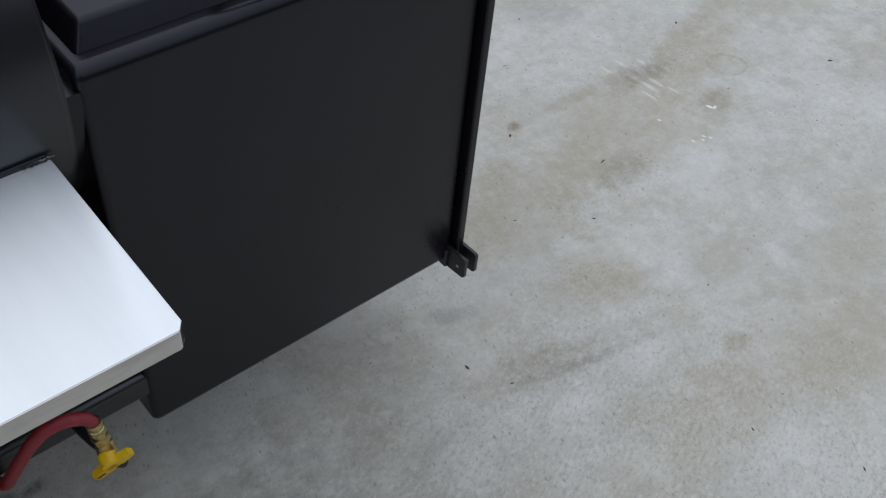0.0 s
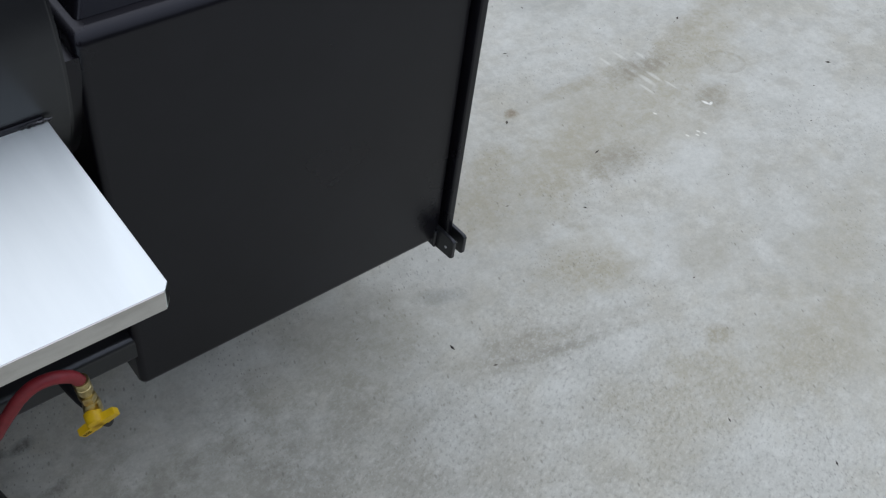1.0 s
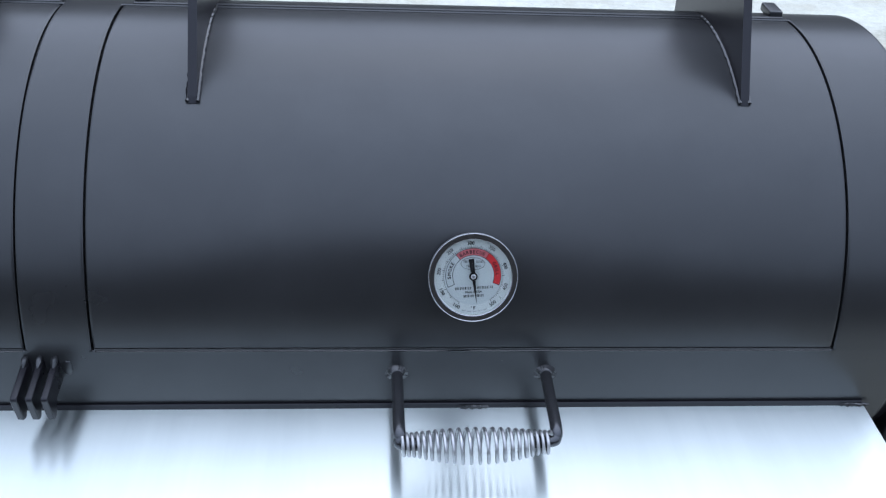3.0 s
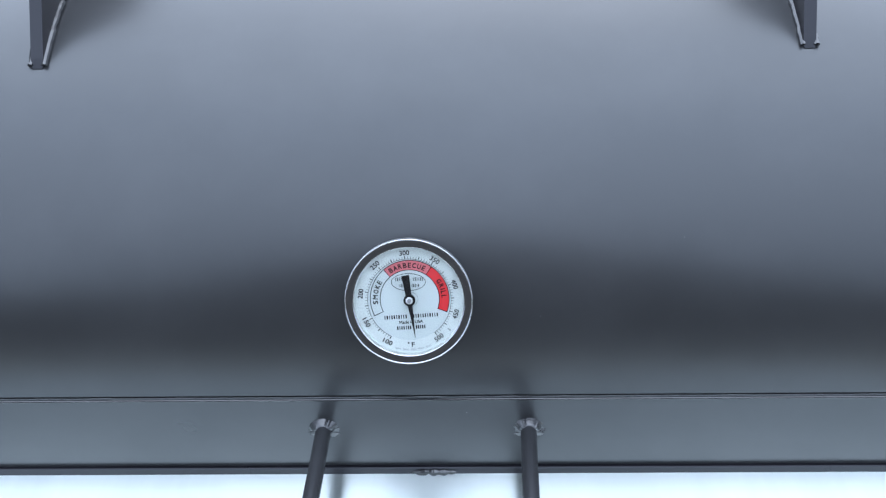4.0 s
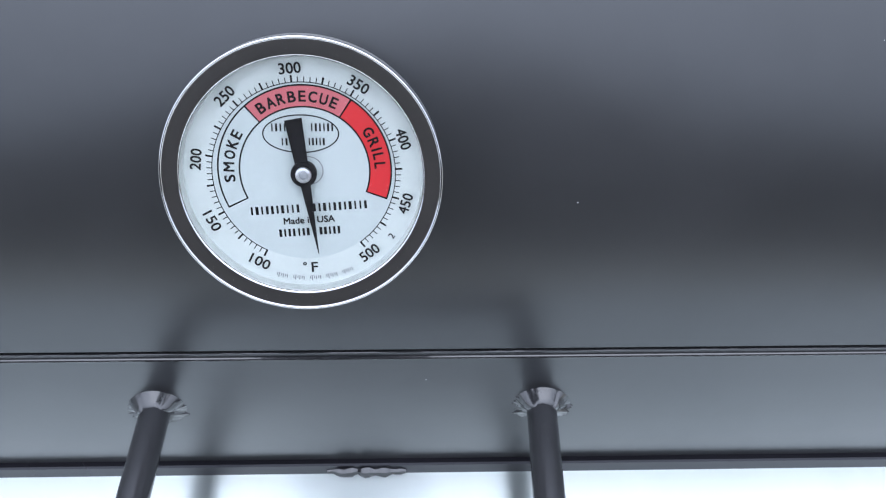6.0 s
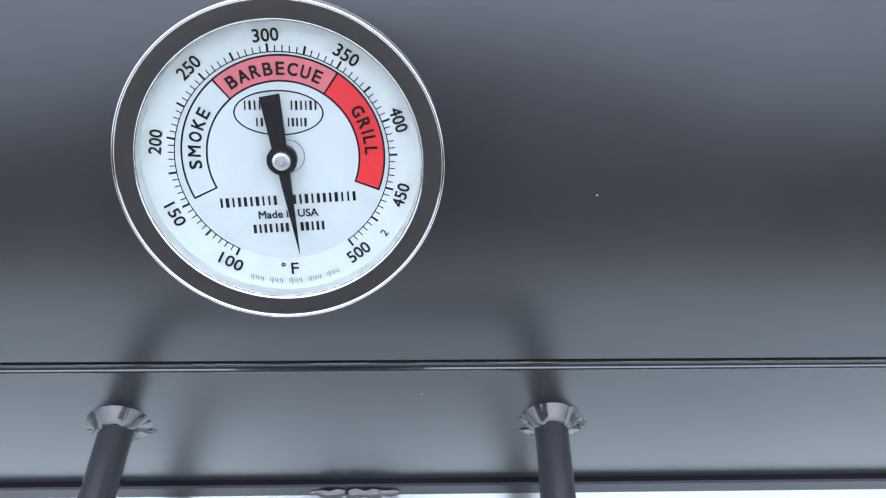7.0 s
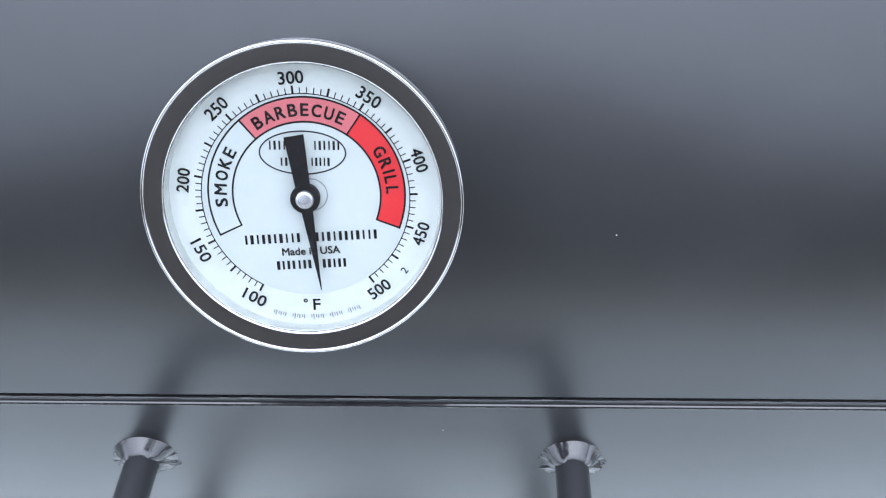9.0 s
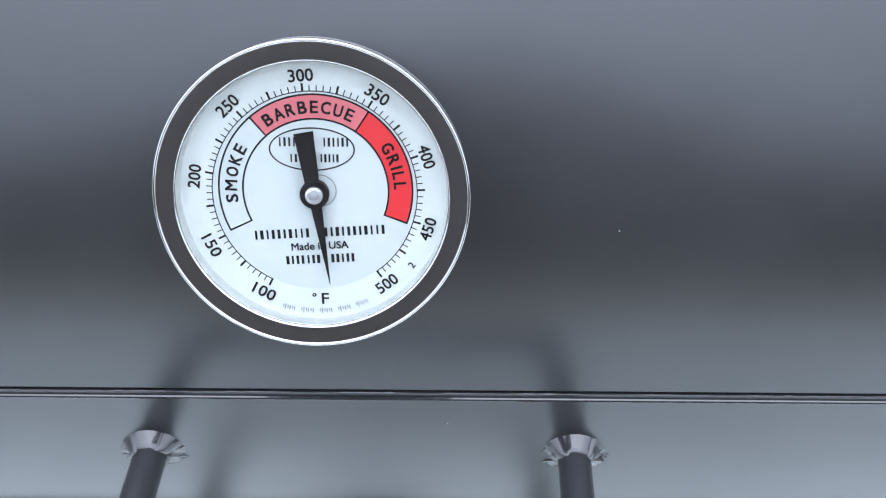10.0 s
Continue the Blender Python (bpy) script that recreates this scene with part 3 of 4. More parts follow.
# latch plates between the two doors, each with a cap of weld on its root
for x, seed in ((-0.4800, 1.0), (-0.4645, 2.0), (-0.4485, 3.0)):
    y0 = -R + 0.003
    out = [(y0, 0.894), (y0 - 0.008, 0.895), (y0 - 0.056, 0.8875), (y0 - 0.058, 0.884), (y0 - 0.050, 0.851), (y0 - 0.046, 0.8485), (y0 - 0.041, 0.849), (y0 - 0.030, 0.866), (y0 + 0.002, 0.866)]
    plate = part("latch_plate", prism(out, "x", x - 0.0036, x + 0.0036, 0.001, 1), DARKER_PAINT, smoker)
    pts = [Vector((x + 0.0008 * noise.noise(Vector((i, seed, 0))), -R - 0.013 + 0.0031 * i, 0.8935 + 0.0012 * i + 0.0008 * noise.noise(Vector((i * 1.3, seed, 4))))) for i in range(6)]
    part("weld_bead", sweep(pts, [0.001, 0.0026, 0.0034, 0.0036, 0.0030, 0.0010], 9, wobble=0.35), PAINT, plate)
b = bmesh.new()
bmesh.ops.create_icosphere(b, subdivisions=3, radius=1.0)
for v in b.verts:
    q = 1 + 0.3 * noise.noise(v.co * 1.7)
    v.co = on_drum(-0.4375, 0.6, R) + Vector((v.co.x * 0.0065 * q, v.co.y * 0.0028, v.co.z * 0.0095 * q))
part("weld_bead", b, PAINT, chamber, angle=60)

# small weld tabs where the shelf meets the chamber
for x0, x1, seed in ((-0.006, 0.032, 1.0), (0.455, 0.492, 6.0)):
    pts, rad = [], []
    for i in range(24):
        s = i / 23
        pts.append(Vector((x0 + (x1 - x0) * s, -0.2955 + 0.0012 * noise.noise(Vector((s * 7, seed, 0))), 0.8215)))
        rad.append(max(0.0006, 0.0028 * math.sin(math.pi * min(1, max(0, s * 0.94 + 0.03))) ** 0.4 * (1 + 0.5 * noise.noise(Vector((s * 9, seed, 2))))))
    part("weld_bead", sweep(pts, rad, 8), WELD, chamber)

# the seam under each door: a strip on the body's edge with a smooth bead below and broken flecks of paint above
for lo, hi in DOORS:
    n = int((hi - lo) / 0.0020)
    even, pts, rad = [], [], []
    for i in range(n + 1):
        x = lo + 0.004 + (hi - lo - 0.008) * i / n
        v = noise.noise(Vector((x * 45, 0, 0))) + 0.8 * noise.noise(Vector((x * 230, 5, 0)))
        even.append(on_drum(x, A_LOW - 0.15, R - 0.0005))
        pts.append(on_drum(x, A_LOW + 0.345 + 0.015 * v, R - 0.0010))
        rad.append(max(0.00004, 0.00022 + 0.00050 * min(0.7, v + 0.10)))
    part("seam_bead", sweep(even, 0.00085, 8), WELD, chamber)
    part("paint_run", sweep(pts, rad, 6), WELD, chamber)
    part("seam_flange", drum_shell(spread(lo + 0.003, hi - 0.003, 0.2, 0.002), [A_LOW - 0.12, A_LOW - 0.04, A_LOW + 0.1, A_LOW + 0.31, A_LOW + 0.35], lambda x, a: True, 0.0003, R - 0.0009), PAINT, chamber)

# paint specks on the door
for x, a, r in ((0.1, 19.2, 0.00026), (0.0415, 2.2, 0.0002), (-0.19, 14, 0.00015), (0.21, 31, 0.00015)):
    b = bmesh.new()
    bmesh.ops.create_icosphere(b, subdivisions=1, radius=r)
    bmesh.ops.translate(b, verts=b.verts, vec=on_drum(x, a, R + 0.0002))
    part("paint_speck", b, WHITE_CHIP, chamber)

# ---- firebox, welded to the chamber's end ----
FX0, FX1, FY0, FY1, FZ0, FZ1 = 0.532, 1.1005, -0.2895, 0.315, 0.2565, 0.9075
b = box(FX0, FX1, FY0, FY1, FZ0, FZ1)
along = [e for e in b.edges if abs((e.verts[0].co - e.verts[1].co).x) > 0.1]
bmesh.ops.bevel(b, geom=along, offset=0.017, segments=6, affect="EDGES", profile=0.5)
rest = [e for e in b.edges if e.calc_length() < 0.02 or abs((e.verts[0].co - e.verts[1].co).x) < 1e-6]
bmesh.ops.bevel(b, geom=[e for e in rest if abs(e.verts[0].co.x - FX0) < 1e-5 and abs(e.verts[1].co.x - FX0) < 1e-5], offset=0.011, segments=4, affect="EDGES", profile=0.5)
part("firebox", b, DARKER_PAINT, smoker, angle=50)
# welded throat between chamber and firebox
neck = [((R - 0.009) * math.cos(radians(a)), AX_Z + (R - 0.009) * math.sin(radians(a))) for a in range(-180, 9, 4)]
part("throat", prism(neck, "x", X_RIGHT - 0.006, FX0 + 0.004), DARKER_PAINT, smoker)

# lid on the firebox top
LX0, LX1, LY0, LY1, LZ0, LZ1 = 0.5480, 1.072, -0.2625, 0.292, 0.9080, 0.938
b = bmesh.new()
SLOPE = 0.015
low, high = ([b.verts.new((x, y, z)) for x, y in ((LX0 + i, LY0 + i), (LX1 - i, LY0 + i), (LX1 - i, LY1 - 0.06), (LX1 - 0.045, LY1 - i), (LX0 + i, LY1 - i))] for i, z in ((0, LZ0), (SLOPE, LZ1)))
b.faces.new(low[::-1])
b.faces.new(high)
for i in range(5):
    b.faces.new((low[i], low[(i + 1) % 5], high[(i + 1) % 5], high[i]))
bmesh.ops.bevel(b, geom=[e for e in b.edges if any(v.co.z > LZ1 - 1e-5 for v in e.verts)], offset=0.006, segments=4, affect="EDGES", profile=0.5)
lid = part("firebox_lid", b, DARKER_PAINT, smoker, angle=50)
b = prism([(0.58, 0.91), (0.58, 0.958), (0.785, 0.957), (0.803, 0.953), (0.842, 0.935), (0.842, 0.91)], "y", 0.298, 0.318, 0.003, 2)
for v in b.verts:
    # the plate leans back
    v.co = (v.co.x, v.co.y + 1.1 * (v.co.z - 0.91), 0.91 + 0.50 * (v.co.z - 0.91))
part("hinge_plate", b, DARKER_PAINT, lid)
HY = -0.252
bar = [(0.720, HY + 0.008, 0.930), (0.726, HY - 0.003, 0.937), (0.745, HY - 0.012, 0.949), (0.785, HY - 0.017, 0.955), (0.86, HY - 0.018, 0.956), (0.930, HY - 0.018, 0.956)]
part("lid_handle_bar", sweep(smooth_path(bar, 6), 0.0078, 14), DARKER_PAINT, lid)
part("lid_handle_coil", coil((0.785, HY - 0.018, 0.956), (0.941, HY - 0.018, 0.956), 18, 0.0108, 0.0172, 0.0023), SPRING, lid, "barrel-shaped zinc wire coil handle", angle=60)

# door on the firebox's far end, with its neck
part("door_neck", box(1.090, 1.112, -0.274, 0.307, 0.275, 0.890), FLAT, smoker)
part("firebox_door", box(1.1075, 1.1230, -0.305, 0.335, 0.258, 0.915, 0.004, 3), DARKER_PAINT, smoker)


def clevis_ear(x):
    y0 = -0.284
    out = [(y0 + 0.004, 0.297), (y0 - 0.050, 0.300), (y0 - 0.055, 0.296), (y0 - 0.055, 0.259), (y0 - 0.050, 0.2545), (y0 - 0.016, 0.251), (y0 + 0.004, 0.25)]
    ear = part("latch_ear", prism(out, "x", x - 0.0035, x + 0.0035, 0.001, 1), PAINT, smoker)
    pin = lathe([(0, -0.0002), (0.003, -0.0002), (0.003, 0.0002), (0, 0.0002)], 14)
    bmesh.ops.transform(pin, matrix=Matrix.Translation((x - 0.0038, y0 - 0.037, 0.273)) @ pose(0, 0, 0, 0, 90, 0), verts=pin.verts)
    part("pin_hole", pin, WHITE_CHIP, ear, "pale hole through the ear")


for x in (1.1005, 1.1245):
    clevis_ear(x)
part("latch_base", box(1.0915, 1.1315, -0.296, -0.270, 0.250, 0.290, 0.002, 1), PAINT, smoker)

# frame tube between firebox and stand
part("frame_tube", box(0.20, 0.545, -0.286, -0.230, 0.326, 0.376, 0.011, 4), PAINT, smoker)
part("frame_tube", box(0.20, 0.545, 0.230, 0.286, 0.326, 0.376, 0.011, 4), PAINT, smoker)

# stand under the chamber: a black sheet-steel box, its side flared at the foot
out = [(0.2605, 0.62), (0.2605, 0.38), (0.264, 0.33), (0.2748, 0.15), (0.280, 0.06), (0.283, 0.0), (-1.35, 0.0), (-1.35, 0.62)]
stand = part("stand_box", prism(out, "y", -0.293, 0.293, 0.004, 2), SOOT, smoker)
# unseen plate at the rear, added to shade the slab below the frame tube
part("unseen_shade_plate", box(0.255, 0.545, 0.268, 0.290, 0.0, 0.62, 0.003, 1), SOOT, smoker)
part("tab", box(0.186, 0.1985, -0.2975, -0.290, 0.3905, 0.3965, 0.001, 1), FLAT, stand, "small dull metal tab")
b = prism([(0.2055, 0.3465), (0.2092, 0.3448), (0.2121, 0.3218), (0.2112, 0.3218)], "y", -0.2942, -0.292)
part("scratch", b, WHITE_CHIP, stand, "pale scratch in the paint")

# ---- stainless shelf ----
SX0, SX1, SY0, SY1, SZ1 = -1.40, 0.4865, -0.577, -0.2945, 0.8195
shelf = thing("front_shelf", "brushed stainless steel work shelf along the smoker", "shelf", pose(0, 0, 0))
b = prism([(SX0, SY1), (SX0, SY0), (SX1 - 0.007, SY0), (SX1, SY0 + 0.009), (SX1, SY1)], "z", SZ1 - 0.026, SZ1)
bmesh.ops.bevel(b, geom=[e for e in b.edges if all(v.co.z > SZ1 - 1e-4 for v in e.verts)], offset=0.0008, segments=2, affect="EDGES", profile=0.5)
part("shelf_top", b, STEEL, shelf)
part("front_lip", box(SX0 + 0.002, SX1 - 0.008, SY0 - 0.0012, SY0 + 0.004, SZ1 - 0.0268, SZ1 - 0.0007, 0.0006, 2), DIMMED_STEEL, shelf, "folded front lip, its dim reflection put into the colour")
for x in (-1.1, -0.3, 0.42):
    part("bracket", prism([(-0.296, SZ1 - 0.026), (-0.54, SZ1 - 0.026), (-0.54, 0.786), (-0.285, 0.70)], "x", x - 0.004, x + 0.004), FLAT, shelf)

# black strip along the chamber at the shelf's rear edge
part("rear_strip", box(SX0, SX1 - 0.004, -0.2953, -0.280, SZ1 - 0.012, SZ1 + 0.0072, 0.0008, 1), DARKER_PAINT, smoker)

# ---- gas hose with its valve ----
gas = thing("gas_hose", "short red rubber gas hose with brass ends", "hose", pose(0, 0, 0))
run = [(0.258, -0.170, 0.268), (0.285, -0.205, 0.268), (0.304, -0.250, 0.287), (0.3103, -0.285, 0.3158), (0.3164, -0.310, 0.3452), (0.3231, -0.330, 0.3851), (0.3365, -0.348, 0.4290), (0.3550, -0.361, 0.4690), (0.3755, -0.367, 0.4885), (0.3990, -0.369, 0.4880), (0.4195, -0.369, 0.4740), (0.4290, -0.369, 0.4560)]
part("hose", sweep(smooth_path(run, 8), 0.0088, 14), RED_RUBBER, gas)
d = (Vector((0.4350, -0.368, 0.383)) - Vector((0.4290, -0.369, 0.456)))
m = Matrix.Translation((0.4286, -0.369, 0.460)) @ d.to_track_quat("Z", "Y").to_matrix().to_4x4()
b = lathe([(0, 0), (0.0107, 0), (0.0112, 0.002), (0.0112, 0.007), (0.0103, 0.008), (0.0103, 0.013), (0.0113, 0.014), (0.0113, 0.026), (0.0095, 0.028), (0.0078, 0.030), (0.0078, 0.036), (0, 0.036)], 24)
bmesh.ops.transform(b, matrix=m, verts=b.verts)
part("ferrule", b, BRASS, gas, "crimped brass ferrule")
b = lathe([(0, 0.035), (0.0118, 0.035), (0.0122, 0.037), (0.0122, 0.047), (0.0098, 0.049), (0.009, 0.066), (0, 0.066)], 6)
bmesh.ops.transform(b, matrix=m, verts=b.verts)
part("hex_nut", b, BRASS, gas, "brass hex nut", angle=20)

valve = thing("gas_valve", "brass gas valve with a yellow bar handle", "valve", Matrix.Translation((0.4350, -0.368, 0.385)))
b = lathe([(0, -0.022), (0.010, -0.022), (0.0125, -0.015), (0.0135, 0), (0.0125, 0.016), (0.010, 0.024), (0, 0.024)], 20)
part("valve_body", b, BRASS, valve)
part("nipple", sweep([(0.0, 0.004, 0.006), (-0.005, 0.020, 0.007), (-0.008, 0.045, 0.000), (-0.009, 0.073, -0.012)], 0.0112, 14), FLAT, valve)
H = pose(-0.002, -0.016, -0.003, 12, 0, -8) @ pose(0, 0, 0, 0, -35, 0)
shape = [(-0.0305, -0.0068), (-0.0305, 0.0068), (-0.014, 0.0075), (-0.009, 0.010), (0.009, 0.010), (0.014, 0.0075), (0.0305, 0.0068), (0.0305, -0.0068), (0.010, -0.0075), (-0.010, -0.0075)]
b = prism(shape, "y", -0.010, 0.001, 0.0016, 2)
bmesh.ops.transform(b, matrix=H, verts=b.verts)
knob = part("valve_handle", b, YELLOW, valve, "yellow plastic bar handle")
b = lathe([(0, -0.013), (0.0085, -0.013), (0.0115, -0.011), (0.0125, -0.004), (0.0125, 0.006), (0.009, 0.009), (0, 0.009)], 24)
bmesh.ops.transform(b, matrix=H @ pose(0, 0.003, 0.006, 90, 0, 0) @ Matrix.Diagonal((1, 1, -1, 1)), verts=b.verts)
part("handle_hub", b, YELLOW, knob)
b = lathe([(0, -0.002), (0.0085, -0.002), (0.0085, 0.010), (0, 0.010)], 18)
bmesh.ops.transform(b, matrix=H @ pose(0.004, -0.003, -0.015), verts=b.verts)
part("stem_cap", b, FLAT, knob)
bm = None
for z in (0.0030, -0.0005):
    for x, w in ((-0.027, 0.0035), (-0.0225, 0.003), (-0.0185, 0.0035)):
        bm = box(x, x + w, -0.0104, -0.0098, z - 0.0009, z + 0.0009, bm=bm)
bmesh.ops.transform(bm, matrix=H, verts=bm.verts)
part("marking", bm, INK, knob, "small dark moulded marking")

# a black cable that hangs beside the stand, and the end of a second hose on the slab
cable = thing("black_cable", "black rubber cable hanging beside the stand to the slab", "cable", pose(0.27, -0.29, 0))
line = [(0.250, -0.270, 0.400), (0.258, -0.290, 0.368), (0.2665, -0.3005, 0.328), (0.2757, -0.302, 0.276), (0.286, -0.302, 0.217), (0.2975, -0.304, 0.143), (0.306, -0.315, 0.055), (0.304, -0.345, 0.0085), (0.285, -0.42, 0.0085), (0.20, -0.52, 0.0085), (0.0, -0.60, 0.0085)]
b = sweep([Vector(p) - Vector((0.27, -0.29, 0)) for p in smooth_path(line, 8)], 0.0075, 10)
part("sheath", b, BLACK_RUBBER, cable)
spare = thing("red_hose_end", "upturned end of a dark red rubber hose lying on the slab", "hose", pose(0.32, -0.50, 0))
tail = [(-0.10, -0.16, 0.0125), (-0.02, -0.05, 0.0125), (0.004, 0.02, 0.03), (0.018, 0.075, 0.10), (0.033, 0.13, 0.175)]
part("hose", sweep([Vector(p) for p in smooth_path(tail, 8)], 0.0125, 12), RED_RUBBER, spare)
part("end_cap", sweep([(0.031, 0.123, 0.165), (0.034, 0.134, 0.181), (0.036, 0.140, 0.190)], [0.0138, 0.0138, 0.009], 14), RED_RUBBER, spare)

# ---- thermometer, square to the drum on a short fitting ----
TILT = 23.7
n_out = Vector((0, -math.cos(radians(TILT)), math.sin(radians(TILT))))
u_up = Vector((0, math.sin(radians(TILT)), math.cos(radians(TILT))))
m = Matrix.Identity(4)
for i, col3 in enumerate((Vector((1, 0, 0)), u_up, n_out)):
    for j in range(3):
        m[j][i] = col3[j]
m.translation = (0, -0.3121, 1.0171)
gauge = thing("thermometer", "round steel dial thermometer with a white face on the chamber door", "thermometer", m)
# rounded bead at the outer edge, flat flange, lip round the glass
bead = [(0.04672 + 0.00048 * math.cos(radians(a)), -0.0010 + 0.00048 * math.sin(radians(a))) for a in range(0, 166, 15)]
part("bezel", lathe([(0.0445, -0.0032), (0.0471, -0.0030), (0.0472, -0.0026), *bead, (0.0462, -0.0010), (0.0413, -0.0011), (0.0410, -0.00125), (0.0408, -0.0014), (0.0407, -0.0017), (0.0406, -0.0026), (0.0425, -0.0030)], 160, True), BEZEL, gauge, "polished stainless bezel ring")
part("case_side", lathe([(0.0442, -0.0031), (0.0469, -0.0031), (0.0470, -0.0036), (0.0470, -0.0074), (0.0466, -0.0082), (0.0450, -0.0085), (0.0442, -0.0085)], 128, True), RING, gauge, "satin side of the case")
part("inner_ring", lathe([(0.04055, -0.0025), (0.0402, -0.0072), (0.0412, -0.0074), (0.0413, -0.0025)], 128, True), RING, gauge, "pale satin ring between glass and dial")
part("case", lathe([(0.0442, -0.0080), (0.0450, -0.0112), (0.0435, -0.0135), (0.030, -0.0175), (0, -0.0175)], 96), BEZEL, gauge)
part("nut", lathe([(0, -0.017), (0.0140, -0.017), (0.0140, -0.031), (0, -0.031)], 6), BEZEL, gauge, angle=20)
part("fitting", lathe([(0, -0.030), (0.0155, -0.030), (0.0165, -0.032), (0.0165, -0.047), (0, -0.047)], 32), PAINT, gauge, "black painted pipe fitting")
part("stem", sweep([(0, 0, -0.040), (0, 0, -0.085)], 0.0062, 16), BEZEL, gauge)
DZ = -0.0068
dial = part("dial", lathe([(0, DZ), (0.0404, DZ), (0.0404, DZ - 0.0009), (0, DZ - 0.0009)], 96), DIAL, gauge, "white enamel dial")
pane = part("pane", lathe([(0, -0.0016), (0.0406, -0.0016), (0.0406, -0.0024), (0, -0.0024)], 96), GLASS, gauge, "clear glass pane")
pane.visible_shadow = False

MM = 0.001
OFF = Vector((0.30, 0.45)) * MM          # the printed dial sits a little off the ring's centre
BAND_OFF = Vector((0.63, 1.25)) * MM     # and the heat bands off the scale
TURN = 4.9
STEP = 0.7410  # degrees of turn for one degree of heat


def polar(r, deg, off=OFF):
    """A place on the dial: r in millimetres, degrees clockwise from straight up."""
    a = radians(deg)
    return Vector((r * MM * math.sin(a), r * MM * math.cos(a))) + off


def ring_piece(r0, r1, a0, a1, lift, bm=None, off=OFF):
    b = bmesh.new()
    n = max(2, int(abs(a1 - a0) / 2))
    row = [(b.verts.new((*polar(r0, a0 + (a1 - a0) * i / n, off), DZ + lift)), b.verts.new((*polar(r1, a0 + (a1 - a0) * i / n, off), DZ + lift))) for i in range(n + 1)]
    for (p, q), (s, t) in zip(row, row[1:]):
        b.faces.new((p, q, t, s))
    return join(bm, b)


def flat_quad(c, w, h, turn, lift, bm=None):
    """A printed bar of w by h, turned clockwise by so many degrees."""
    b = bmesh.new()
    a = radians(-turn)
    vs = []
    for x, y in ((-w / 2, -h / 2), (w / 2, -h / 2), (w / 2, h / 2), (-w / 2, h / 2)):
        vs.append(b.verts.new((c[0] + x * math.cos(a) - y * math.sin(a), c[1] + x * math.sin(a) + y * math.cos(a), DZ + lift)))
    b.faces.new(vs)
    return join(bm, b)


def lettering(name, text, tall, width, c, turn, material=INK, heavy=0.0, lift=0.0003):
    """Printed characters centred at c on the dial, so tall and so wide in millimetres, turned clockwise; heavy thickens the strokes."""
    cu = bpy.data.curves.new("lettering", "FONT")
    cu.body, cu.size, cu.align_x, cu.align_y, cu.offset = text, 1.0, "CENTER", "CENTER", 0.0
    cu.resolution_u = 3
    ob = new("lettering", cu)
    me = bpy.data.meshes.new_from_object(ob.evaluated_get(bpy.context.evaluated_depsgraph_get()))
    bpy.data.objects.remove(ob)
    bpy.data.curves.remove(cu)
    # centre the ink itself and give it its size
    lo, hi = ([f(v.co[i] for v in me.vertices) for i in range(2)] for f in (min, max))
    me.transform(Matrix.Translation((-(lo[0] + hi[0]) / 2, -(lo[1] + hi[1]) / 2, 0)))
    me.transform(Matrix.Diagonal(((width - 2 * heavy) * MM / (hi[0] - lo[0]), (tall - 2 * heavy) * MM / (hi[1] - lo[1]), 1, 1)))
    b = bmesh.new()
    for i, (px, py) in enumerate(((-1, -1), (1, -1), (1, 1), (-1, 1)) if heavy else ((0, 0),)):
        start = len(b.verts)
        b.from_mesh(me)
        b.verts.ensure_lookup_table()
        bmesh.ops.translate(b, verts=b.verts[start:], vec=(px * heavy * MM, py * heavy * MM, 0.00001 * i))
    bmesh.ops.transform(b, matrix=Matrix.Translation((c[0], c[1], DZ + lift)) @ pose(0, 0, 0, 0, 0, -turn), verts=b.verts)
    b.to_mesh(me)
    b.free()
    me.name = name
    me.materials.clear()
    me.materials.append(material)
    ob = new(name, me)
    ob.parent = dial
    return ob


part("inner_disc", lathe([(0, DZ + 0.00006), (0.0307, DZ + 0.00006), (0.0310, DZ)], 96), DIAL_GREY, dial, "slightly greyer inner field").location = (*OFF, 0)
part("disc_edge", ring_piece(30.7, 31.15, 143, 206, 0.00012), DIAL, dial, "bright edge of the inner field")
# scale
bm = None
for i in range(81):
    deg = (i * 5 - 200) * STEP - TURN
    thick = i % 5 == 0
    r1, w = (33.3, 0.66) if thick else (32.7, 0.31)
    bm = flat_quad(polar((30.9 + r1) / 2, deg), w * MM, (r1 - 30.9) * MM, deg, 0.0002, bm)
bm = ring_piece(30.75, 31.05, -200 * STEP - TURN - 0.5, 200 * STEP - TURN + 0.5, 0.00016, bm)
part("scale_marks", bm, INK, dial)
for v in range(100, 501, 50):
    deg = (v - 300) * STEP - TURN + {350: 0.6, 400: 1.8, 450: 1.6, 100: 0.8, 150: -1.6, 200: -3.0, 250: -1.3}.get(v, 0.0)
    flip = 180 if abs(deg + TURN) > 95 else 0
    lettering("numeral", str(v), 3.75, 7.35, polar({200: 36.3, 250: 36.2, 150: 36.2}.get(v, 35.6 if not flip else 35.9), deg), deg + flip, heavy=0.085)
# heat bands
BANDS = (("smoke_band", -115.6, -40.4, DIAL_GREY), ("barbecue_band", -40.4, 34.0, PINK), ("grill_band", 34.0, 110.0, RED))
